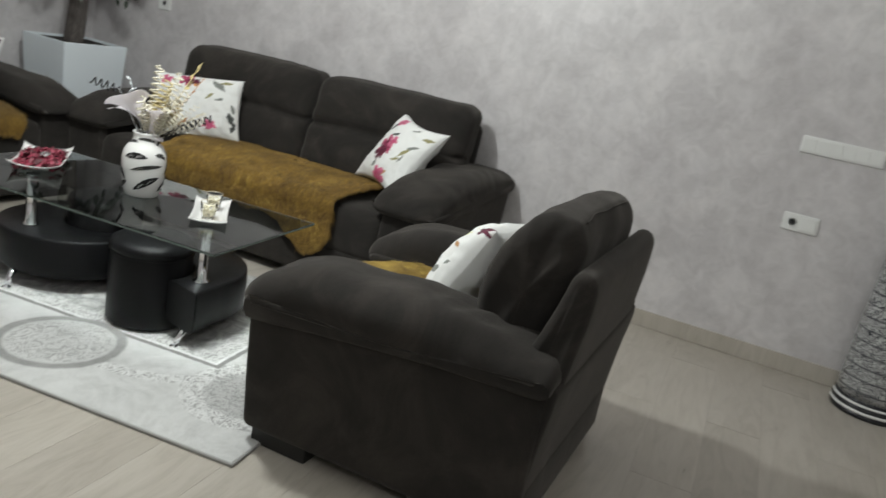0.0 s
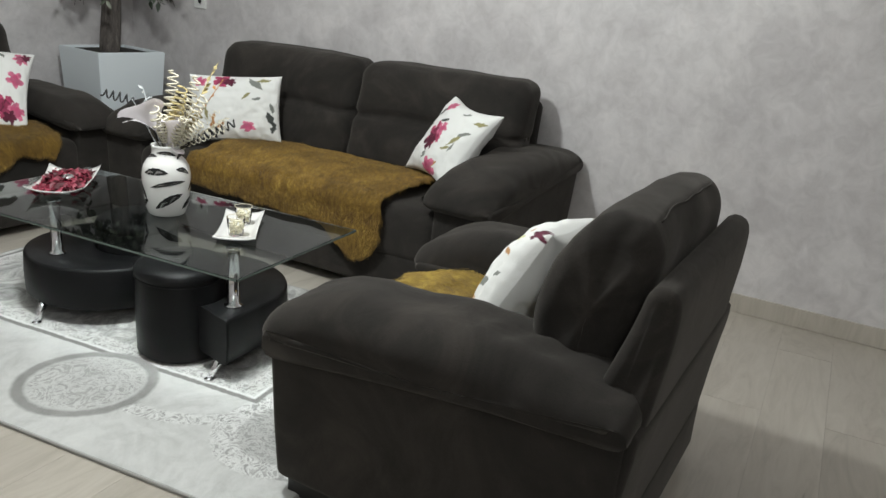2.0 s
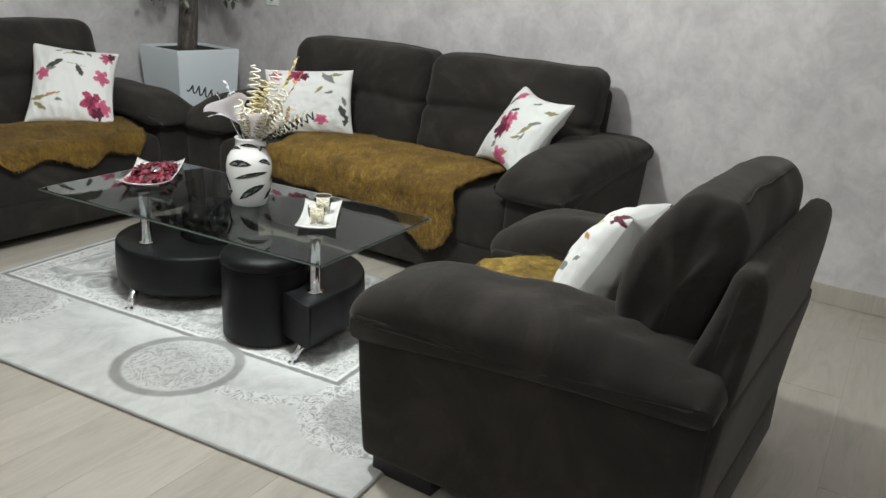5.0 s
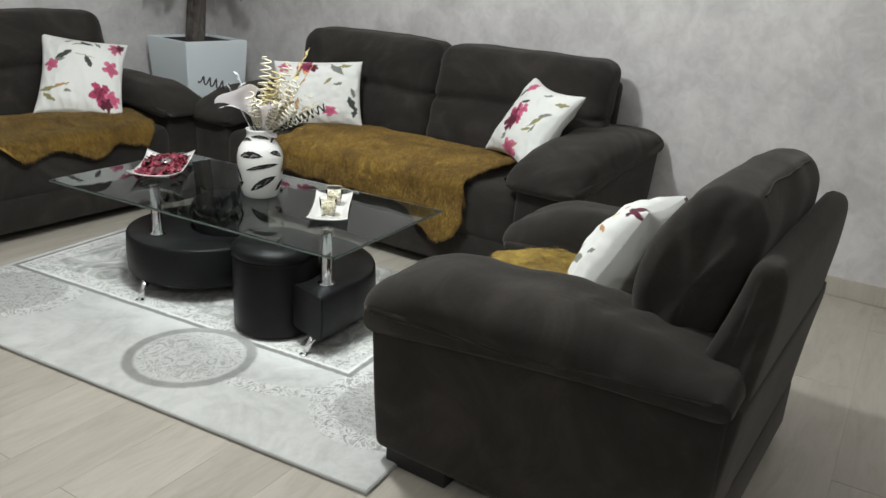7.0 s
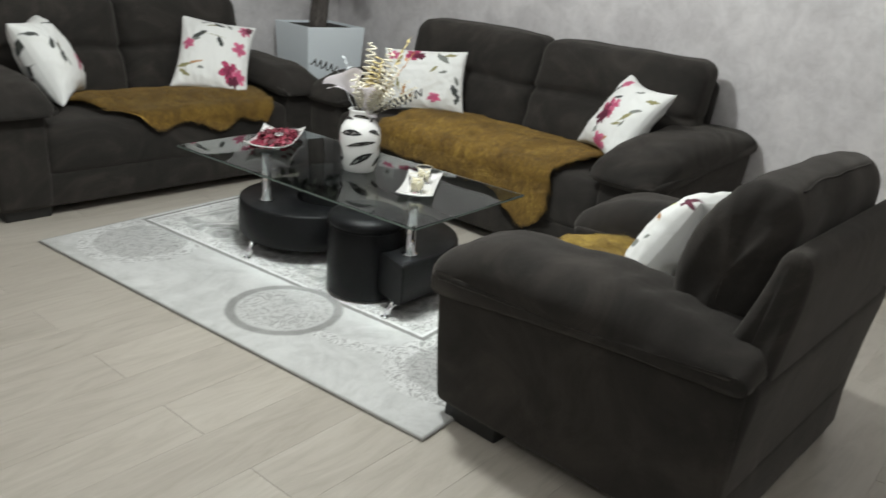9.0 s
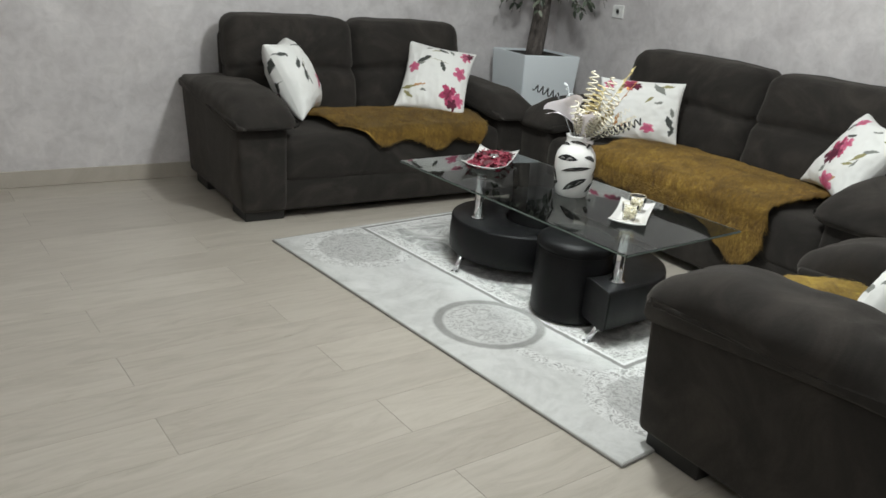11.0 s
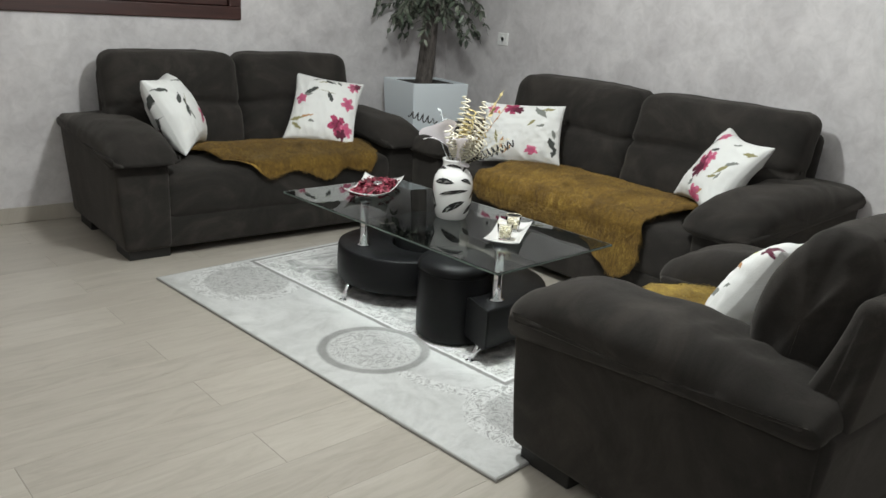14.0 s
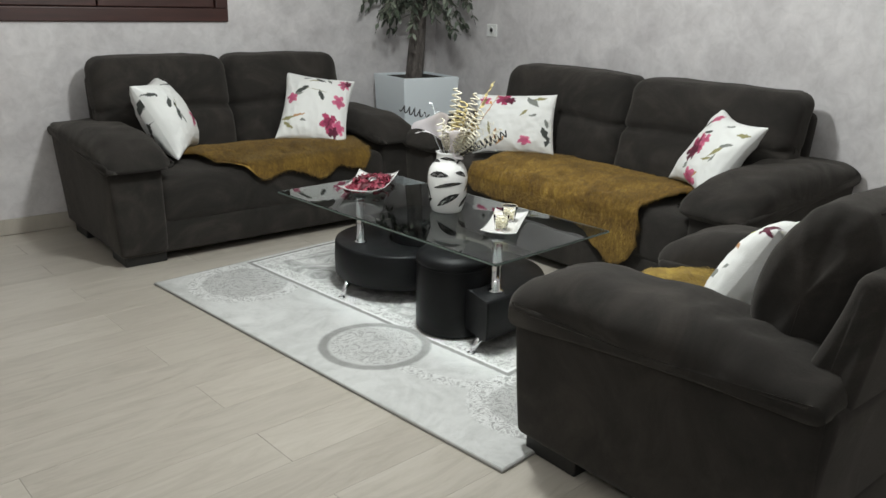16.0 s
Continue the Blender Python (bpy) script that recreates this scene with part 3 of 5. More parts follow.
    for sx in (-1, 1):
        for y0 in (front + 0.03, -0.25):
            part("foot", box(sx * (width / 2 - 0.125) - 0.10, sx * (width / 2 - 0.125) + 0.10, y0, y0 + 0.19, 0, 0.062, 0.006), DARK_WOOD, s, "black wooden block foot", smooth=False)
    return s


LOVESEAT = pose(-0.045, 2.07, 0)
LONG_SOFA = pose(1.645, 0.14, 0, 0, 0, -90)
ARMCHAIR = pose(-0.085, -1.905, 0, 0, 0, 180)
sofa_thing("sofa", LOVESEAT, 1.72, 2, "charcoal fabric two-seat sofa with overstuffed arms under the window", 0.87, 0.926, "sofa", 0.27, 0.03, 0.31, (0.452, 0.530), (0.012, 0.040))
sofa_thing("sofa", LONG_SOFA, 2.11, 2, "charcoal fabric long sofa with overstuffed arms along the wall", 0.90, 0.90, "sofa", 0.30, 0.037, 0.31, (0.425, 0.510), (0.004, 0.045))
sofa_thing("armchair", ARMCHAIR, 0.89, 1, "charcoal fabric armchair with overstuffed arms beside the rug", 0.895, 0.878, "armchair", 0.25, 0.045, 0.285, (0.405, 0.478), (0.0, 0.0))


# ---- fur throws ----
def throw(name, at, half, seat_len, outline, back, z_top, label, lie=(0.25, 1.0), count=15000, r=0.05, coat=None, pinch=(0, 0, 1)):
    """A fur throw that runs over a seat towards -y and hangs over its front. outline(s) tells how far it reaches."""
    rng = random.Random(len(name) + int(half * 1000))

    def surface(s, t):
        # the hide narrows where its legs join
        s -= pinch[0] * math.exp(-(min(0.0, t - pinch[1]) / pinch[2]) ** 2) * smoothstep(0.15, half, s)
        flat = seat_len - r
        bulge = 0.028 * max(0, 1 - (t / max(seat_len, 0.01) * 2 - 1) ** 2) * smoothstep(flat, flat - 0.16, t)
        wav = 0.014 * noise.noise((s * 3, t * 3, half)) + 0.003 * noise.noise((s * 11, t * 11, half))
        if t < flat:
            return Vector((s, -back - t, z_top + bulge + wav * 0.6)), Vector((0, 0, 1)), Vector((0, -1, 0))
        a = (t - flat) / r
        if a < math.pi / 2:
            return (Vector((s, -back - flat - r * math.sin(a) - abs(wav) * 0.3, z_top - r * (1 - math.cos(a)) + wav * 0.6 * (1 - a / 1.6))),
                    Vector((0, -math.sin(a), math.cos(a))), Vector((0, -math.cos(a), -math.sin(a))))
        down = t - flat - r * math.pi / 2
        return Vector((s, -back - seat_len - 0.006 - abs(wav) * 0.6, z_top - r - down)), Vector((0, -1, 0)), Vector((0, 0, -1))

    ob = thing(name, at, label, "throw")
    bm = bmesh.new()
    nu, nv = 46, 30
    rows = []
    for i in range(nu + 1):
        s = -half + 2 * half * i / nu
        t0, t1 = outline(s)
        rows.append([bm.verts.new(surface(s, t0 + (t1 - t0) * j / nv)[0]) for j in range(nv + 1)])
    for a, b in zip(rows, rows[1:]):
        for j in range(nv):
            bm.faces.new((a[j], a[j + 1], b[j + 1], b[j]))
    part("hide", bm, coat or FUR, ob)
    hairs = []
    faces = []
    for _ in range(count):
        s = rng.uniform(-half, half)
        t0, t1 = outline(s)
        t = rng.uniform(t0, t1 - 0.02)
        p, up, along = surface(s, t)
        side = Vector((1, 0, 0))
        swirl = noise.noise((s * 3.2, t * 3.2, 5.0)) * 1.6 + noise.noise((s * 17, t * 17, 2.0)) * 0.6
        lift = 0.20 + 0.20 * noise.noise((s * 14, t * 14, 7.0))
        d = (along * (lie[1] + rng.uniform(-0.3, 0.3)) + side * (lie[0] + swirl + rng.uniform(-0.3, 0.3)) + up * (lift + rng.uniform(-0.1, 0.2))).normalized()
        length = rng.uniform(0.034, 0.066) * (1 if t < t1 - 0.05 else 0.7)
        wide = d.cross(up).normalized() * rng.uniform(0.0007, 0.0014)
        k = len(hairs)
        tip = p + d * length - up * length * 0.22
        mid = p + d * length * 0.55 + up * 0.003
        hairs += [p - wide, p + wide, mid + wide * 0.8, mid - wide * 0.8, tip]
        faces += [(k, k + 1, k + 2, k + 3), (k + 3, k + 2, k + 4)]
    me = bpy.data.meshes.new("fur_nap")
    me.from_pydata([tuple(h) for h in hairs], [], faces)
    me.materials.append(coat or FUR)
    pile = new("fur_nap", me)
    pile.parent = ob
    tagged(pile, kind="stuff")
    return ob


def eased(x, stops):
    """A smooth curve through (x, y) stops."""
    if x <= stops[0][0]:
        return stops[0][1]
    for (xa, ya), (xb, yb) in zip(stops, stops[1:]):
        if x <= xb:
            return ya + (yb - ya) * smoothstep(xa, xb, x)
    return stops[-1][1]


def edge_a(s):
    # scallops along the front, and a tapering end by the leaning cushion
    reach = eased(s, ((-0.46, 0.24), (-0.40, 0.45), (-0.30, 0.52), (-0.19, 0.605), (-0.08, 0.57), (0.02, 0.585), (0.125, 0.635), (0.27, 0.578), (0.37, 0.595), (0.43, 0.615), (0.465, 0.54)))
    return 0.03 + 0.02 * math.sin(s * 9) + 0.06 * smoothstep(-0.30, -0.46, s), reach + 0.005 * math.sin(s * 43)


def edge_b(s):
    # the end towards the armchair hangs low over the sofa's front in a round tongue
    hang = eased(s, ((-0.56, 0.08), (-0.50, 0.13), (0.10, 0.150), (0.24, 0.165), (0.33, 0.235), (0.40, 0.270), (0.48, 0.274), (0.53, 0.250), (0.56, 0.200)))
    return 0.02 + 0.02 * math.sin(s * 8), 0.55 + hang + 0.006 * math.sin(s * 31)


def edge_c(s):
    return 0.02, 0.53 + 0.02 * math.sin(s * 20) - 0.06 * smoothstep(0.15, 0.22, abs(s))


throw("fur_throw", LOVESEAT @ pose(0.06, 0, 0), 0.465, 0.535, edge_a, 0.355, 0.445, "mustard brown fur throw spread over the small sofa's seat", (0.25, 1.0), 90000)
throw("fur_throw", LONG_SOFA @ pose(0.075, 0, 0), 0.56, 0.565, edge_b, 0.355, 0.438, "mustard brown fur throw hanging over the long sofa's seat", (0.5, 0.9), 150000, pinch=(0.034, 0.46, 0.09))
throw("fur_throw", ARMCHAIR, 0.22, 0.55, edge_c, 0.37, 0.432, "mustard fur throw on the armchair's seat, coloured brighter as well lit", (0.3, 0.8), 34000, 0.05, LIT_FUR)


# ---- scatter cushions with a flower print ----
def print_colors(rng, blooms, sprigs):
    """Returns a colour for each place (u, v) of a printed cloth, u and v from -1 to 1."""
    def petals(u, v, cx, cy, r, k, turn):
        dx, dy = u - cx, v - cy
        a, d = math.atan2(dy, dx) + turn, math.hypot(dx, dy)
        rag = 0.16 * noise.noise((u * 14, v * 14, cx * 3)) + 0.10 * noise.noise((u * 30, v * 30, cy))
        return d < r * (0.48 + 0.47 * abs(math.cos(a * k / 2)) ** 0.7 + rag), d / r

    def leaf(u, v, cx, cy, length, width, turn):
        dx, dy = u - cx, v - cy
        a = dx * math.cos(turn) + dy * math.sin(turn)
        b = -dx * math.sin(turn) + dy * math.cos(turn)
        if abs(a) > length:
            return False
        return abs(b) < width * (1 - (a / length) ** 2)

    def color(u, v):
        c = (0.74, 0.74, 0.72)
        for cx, cy, length, width, turn, tone in sprigs:
            if leaf(u, v, cx, cy, length * 1.12, width * 0.95, turn):
                c = tone
        for cx, cy, r, k, turn, tone, dark in blooms:
            hit, d = petals(u, v, cx, cy, r * 1.25, k, turn)
            if hit:
                f = max(0.0, min(1.0, 0.5 + 0.9 * noise.noise((u * 11, v * 11, cx * 5)) + 0.25 * math.cos(math.atan2(v - cy, u - cx) * k * 2)))
                mixed = tuple(a * (1 - f) + b * f for a, b in zip(tone, dark if d < 0.55 else tone))
                c = tuple(min(1, x * (0.8 + 0.5 * f)) for x in mixed)
        return c

    return color


PINK, WINE, ROSE = (0.38, 0.045, 0.115), (0.085, 0.008, 0.026), (0.52, 0.13, 0.22)
DARK_LEAF, OLIVE, GREY_LEAF, OCHRE, LIME = (0.05, 0.055, 0.05), (0.26, 0.24, 0.11), (0.19, 0.20, 0.18), (0.45, 0.24, 0.10), (0.50, 0.52, 0.10)


def scatter_cushion(middle, right, up, w, h, thick, blooms, sprigs, label, seed, waist=0.1):
    right = Vector(right).normalized()
    up = Vector(up)
    up = (up - right * up.dot(right)).normalized()
    normal = right.cross(up)
    m = Matrix((right, up, normal)).transposed().to_4x4()
    m.translation = middle
    rng = random.Random(seed)
    color = print_colors(rng, blooms, sprigs)
    n = 132
    verts, faces, tint = [], [], []
    for side in (1, -1):
        for i in range(n + 1):
            for j in range(n + 1):
                u, v = -1 + 2 * i / n, -1 + 2 * j / n
                x = w / 2 * u * (1 - waist * (1 - v * v) * abs(u) ** 1.5)
                y = h / 2 * v * (1 - waist * (1 - u * u) * abs(v) ** 1.5)
                e = max(0.0, (1 - u * u) * (1 - v * v))
                z = thick / 2 * e ** 0.42
                crease = 0.010 * noise.noise((u * 2.2 + seed, v * 2.2, side)) + 0.004 * noise.noise((u * 6 + seed, v * 6, side))
                crease -= 0.013 * abs(noise.noise((u * 3.4 + 5 * seed, v * 1.6 + u, side * 2.0))) * smoothstep(0.35, 0.95, max(abs(u), abs(v)))
                verts.append((x, y, side * (z + crease * min(1, e * 6))))
                ru, rv = 0.035 * noise.noise((u * 9, v * 9, seed)) + 0.016 * noise.noise((u * 25, v * 25, seed)), 0.035 * noise.noise((u * 9, v * 9, seed + 4)) + 0.016 * noise.noise((u * 25, v * 25, seed + 7))
                tint.append(color(u + ru, v + rv) if side > 0 else color(-u * 0.9 + ru, v + rv))
        base = (n + 1) * (n + 1) * (0 if side > 0 else 1)
        for i in range(n):
            for j in range(n):
                a = base + i * (n + 1) + j
                quad = (a, a + n + 1, a + n + 2, a + 1)
                faces.append(quad if side > 0 else tuple(reversed(quad)))
    me = bpy.data.meshes.new("scatter_cushion")
    me.from_pydata(verts, [], faces)
    layer = me.color_attributes.new("print", "FLOAT_COLOR", "POINT")
    flat = np.ones((len(verts), 4), dtype=np.float32)
    flat[:, :3] = np.array(tint, dtype=np.float32)
    layer.data.foreach_set("color", flat.ravel())
    for p in me.polygons:
        p.use_smooth = True
    me.materials.append(PRINT)
    ob = new("scatter_cushion", me)
    ob.matrix_basis = m
    return tagged(ob, label, "cushion", "scatter cushions")


BLOOMS_B = [(0.45, -0.55, 0.24, 5, 0.3, PINK, WINE), (0.72, -0.62, 0.18, 5, 1.0, ROSE, PINK), (0.60, -0.78, 0.14, 5, 0.0, WINE, WINE), (0.66, 0.12, 0.17, 5, 0.2, ROSE, PINK),
            (-0.72, 0.10, 0.14, 5, 0.7, ROSE, PINK), (0.72, 0.72, 0.15, 5, 0.4, ROSE, WINE), (0.85, 0.80, 0.10, 5, 0.4, WINE, WINE)]
SPRIGS_B = [(-0.45, 0.36, 0.20, 0.07, 0.5, DARK_LEAF), (-0.55, 0.22, 0.13, 0.05, 0.2, GREY_LEAF), (0.12, 0.22, 0.17, 0.07, -1.1, DARK_LEAF), (-0.02, 0.38, 0.30, 0.012, -0.1, OLIVE),
            (-0.75, -0.50, 0.20, 0.05, 0.1, OLIVE), (-0.45, -0.42, 0.16, 0.04, 0.2, OCHRE), (-0.70, -0.70, 0.18, 0.045, -0.6, OLIVE), (-0.30, -0.55, 0.10, 0.03, -0.2, GREY_LEAF),
            (0.05, 0.75, 0.14, 0.05, -0.4, DARK_LEAF), (0.30, 0.78, 0.12, 0.04, -1.0, GREY_LEAF), (-0.35, 0.78, 0.12, 0.03, 0.4, GREY_LEAF), (-0.15, 0.70, 0.14, 0.03, 0.3, OLIVE)]
BLOOMS_A = [(0.40, -0.34, 0.16, 5, 0.1, PINK, WINE), (0.62, -0.28, 0.12, 5, 0.6, WINE, WINE), (0.20, -0.46, 0.10, 5, 0.3, ROSE, PINK), (0.28, -0.20, 0.09, 5, 0.9, ROSE, PINK)]
SPRIGS_A = [(-0.45, 0.00, 0.24, 0.085, 1.2, DARK_LEAF), (-0.55, 0.28, 0.17, 0.065, 0.9, DARK_LEAF), (-0.28, 0.20, 0.22, 0.012, 0.6, OLIVE), (-0.85, 0.62, 0.14, 0.055, -0.6, DARK_LEAF), (0.25, 0.75, 0.20, 0.035, -0.3, DARK_LEAF),
            (0.00, 0.80, 0.14, 0.03, 0.2, GREY_LEAF), (0.85, 0.45, 0.20, 0.06, 1.2, DARK_LEAF), (0.80, -0.10, 0.18, 0.065, 1.3, DARK_LEAF), (-0.38, -0.22, 0.14, 0.05, 1.9, GREY_LEAF)]
BLOOMS_C = [(-0.25, 0.78, 0.19, 5, 0.2, PINK, WINE), (-0.08, 0.74, 0.12, 5, 0.2, WINE, WINE), (-0.75, 0.74, 0.14, 5, 0.9, ROSE, PINK), (0.30, -0.60, 0.15, 5, 0.4, ROSE, PINK)]
SPRIGS_C = [(0.45, 0.70, 0.22, 0.09, -0.9, GREY_LEAF), (0.62, 0.82, 0.16, 0.05, 0.3, OLIVE), (0.25, 0.30, 0.14, 0.04, 0.8, OLIVE), (0.48, 0.22, 0.12, 0.04, 0.3, GREY_LEAF),
            (-0.45, -0.45, 0.24, 0.05, 1.4, OCHRE), (-0.30, -0.62, 0.18, 0.05, 0.9, OCHRE), (-0.60, -0.20, 0.2, 0.04, 1.7, OLIVE), (0.80, -0.35, 0.20, 0.09, 1.9, DARK_LEAF),
            (0.86, -0.62, 0.16, 0.06, 1.2, DARK_LEAF), (0.84, -0.02, 0.14, 0.05, 1.8, GREY_LEAF), (-0.55, -0.72, 0.16, 0.04, 0.6, OLIVE)]
BLOOMS_D = [(-0.15, -0.05, 0.26, 6, 0.3, PINK, WINE), (-0.22, -0.25, 0.18, 5, 0.5, WINE, WINE), (-0.42, 0.76, 0.16, 5, 0.3, ROSE, PINK), (0.15, -0.80, 0.22, 5, 0.2, ROSE, PINK), (-0.02, 0.12, 0.14, 5, 1.0, ROSE, PINK)]
SPRIGS_D = [(-0.60, 0.52, 0.20, 0.08, 0.9, DARK_LEAF), (0.58, 0.05, 0.20, 0.06, 0.9, OLIVE), (0.70, 0.25, 0.15, 0.05, 0.6, GREY_LEAF), (0.46, -0.20, 0.14, 0.035, 0.5, OLIVE), (0.62, -0.12, 0.12, 0.035, 1.3, GREY_LEAF),
            (-0.20, -0.58, 0.10, 0.05, 1.4, GREY_LEAF), (0.30, 0.72, 0.14, 0.06, 0.2, GREY_LEAF), (-0.12, 0.32, 0.12, 0.05, 0.4, DARK_LEAF), (0.30, -0.68, 0.16, 0.05, 0.9, OCHRE),
            (0.80, 0.62, 0.16, 0.05, 0.3, OLIVE), (-0.72, 0.10, 0.10, 0.05, 0.8, GREY_LEAF)]
SPRIGS_E = [(-0.55, -0.62, 0.16, 0.06, 0.5, OCHRE), (-0.75, -0.70, 0.14, 0.05, 0.2, LIME), (-0.60, -0.30, 0.16, 0.08, 0.6, GREY_LEAF), (-0.45, -0.22, 0.12, 0.06, 1.6, GREY_LEAF),
            (-0.62, 0.30, 0.14, 0.05, 0.3, OCHRE), (-0.55, 0.55, 0.14, 0.05, 0.8, LIME), (0.2, 0.3, 0.2, 0.07, 0.7, DARK_LEAF), (-0.8, 0.0, 0.1, 0.04, 0.7, GREY_LEAF), (-0.35, 0.72, 0.15, 0.05, 0.2, OCHRE)]
BLOOMS_E = [(0.3, -0.3, 0.24, 5, 0.3, PINK, WINE), (-0.85, 0.88, 0.12, 5, 0.2, WINE, WINE)]

SPRIGS_E = [(-x, *rest) for x, *rest in SPRIGS_E]
BLOOMS_E = [(-x, *rest) for x, *rest in BLOOMS_E]
scatter_cushion((-0.501, 1.582, 0.640), (0.595, 0.804, 0.011), (-0.404, 0.287, 0.869), 0.40, 0.41, 0.22, BLOOMS_A, SPRIGS_A, "white square cushion with dark leaves, leaning on the arm", 1, 0.13)
scatter_cushion((0.362, 1.553, 0.628), (0.809, -0.577, -0.117), (0.457, 0.491, 0.742), 0.40, 0.455, 0.16, BLOOMS_B, SPRIGS_B, "white square cushion with crimson flowers, leaning on the backrest", 2)
scatter_cushion((1.052, 0.632, 0.610), (0.591, -0.806, 0.043), (0.257, 0.239, 0.936), 0.445, 0.33, 0.15, BLOOMS_C, SPRIGS_C, "white oblong cushion with crimson flowers and ochre twigs", 3, 0.06)
scatter_cushion((1.150, -0.533, 0.622), (-0.577, -0.815, -0.051), (0.421, -0.350, 0.837), 0.455, 0.405, 0.16, BLOOMS_D, SPRIGS_D, "white square cushion with a large crimson flower, tilted", 4, 0.18)
scatter_cushion((-0.030, -1.450, 0.560), (-0.985, -0.08, 0.12), (0.15, -0.46, 0.87), 0.41, 0.355, 0.20, BLOOMS_E, SPRIGS_E, "white square cushion with pale leaves on the armchair", 5)


# ---- coffee table ----
TABLE = pose(0, 0, 0.0125, 0, 0, 4.0)
GLASS_TOP = 0.4175  # above the rug
GLASS_X = (-0.35, 0.285)


TABLE_GLASS = mat("smoked_table_glass", (0.62, 0.68, 0.67), 0.0, Transmission_Weight=1.0, IOR=1.30)
CUP_GLASS = mat("clear_cup_glass", (0.98, 0.98, 0.97), 0.0, Transmission_Weight=1.0, IOR=1.04)
GOLD = mat("pale_gold_rim", (0.82, 0.74, 0.56), 0.25, 0.3)


def crescent(center, radius, hole, inner, a0, a1, z0, z1, flat=None, cut=None, n=56):
    """A block between an outer circle and a round hollow set off from its middle, swept from a0 to a1; flat is a straight side, cut a plane that ends it."""
    bm = bmesh.new()
    e = 0.010
    c, h = Vector(center), Vector(hole)
    rings = []
    for i in range(n + 1):
        a = math.radians(a0 + (a1 - a0) * i / n)
        d = Vector((math.cos(a), math.sin(a)))
        b = d.dot(h - c)
        far = -b + math.sqrt(max(0.0, b * b - (h - c).length_squared + radius * radius))
        if flat is not None and d.y < -0.05 and (h + d * far).x < c.x:
            far = max(far, min((flat - h.y) / d.y, far + 0.12))
        prof = [(inner, z0 + e), (inner, z1 - e), (inner + e * 0.3, z1 - e * 0.3), (inner + e, z1), (far - e, z1), (far - e * 0.3, z1 - e * 0.3), (far, z1 - e),
                (far + 0.003, (z0 + z1) / 2), (far, z0 + e), (far - e, z0), (inner + e, z0)]
        rings.append([bm.verts.new((h.x + d.x * q, h.y + d.y * q, z)) for q, z in prof])
    for p, q in zip(rings, rings[1:]):
        for k in range(len(p)):
            l = (k + 1) % len(p)
            bm.faces.new((p[k], q[k], q[l], p[l]))
    bm.faces.new(rings[0])
    bm.faces.new(list(reversed(rings[-1])))
    if cut is not None:
        co, no = cut
        bmesh.ops.bisect_plane(bm, geom=bm.verts[:] + bm.edges[:] + bm.faces[:], plane_co=(*co, 0), plane_no=(*no, 0), clear_outer=True)
        bmesh.ops.holes_fill(bm, edges=[x for x in bm.edges if x.is_boundary], sides=0)
    bmesh.ops.recalc_face_normals(bm, faces=bm.faces)
    return bm


def shade_flat_caps(ob):
    for p in ob.data.polygons:
        if len(p.vertices) > 4:
            p.use_smooth = False


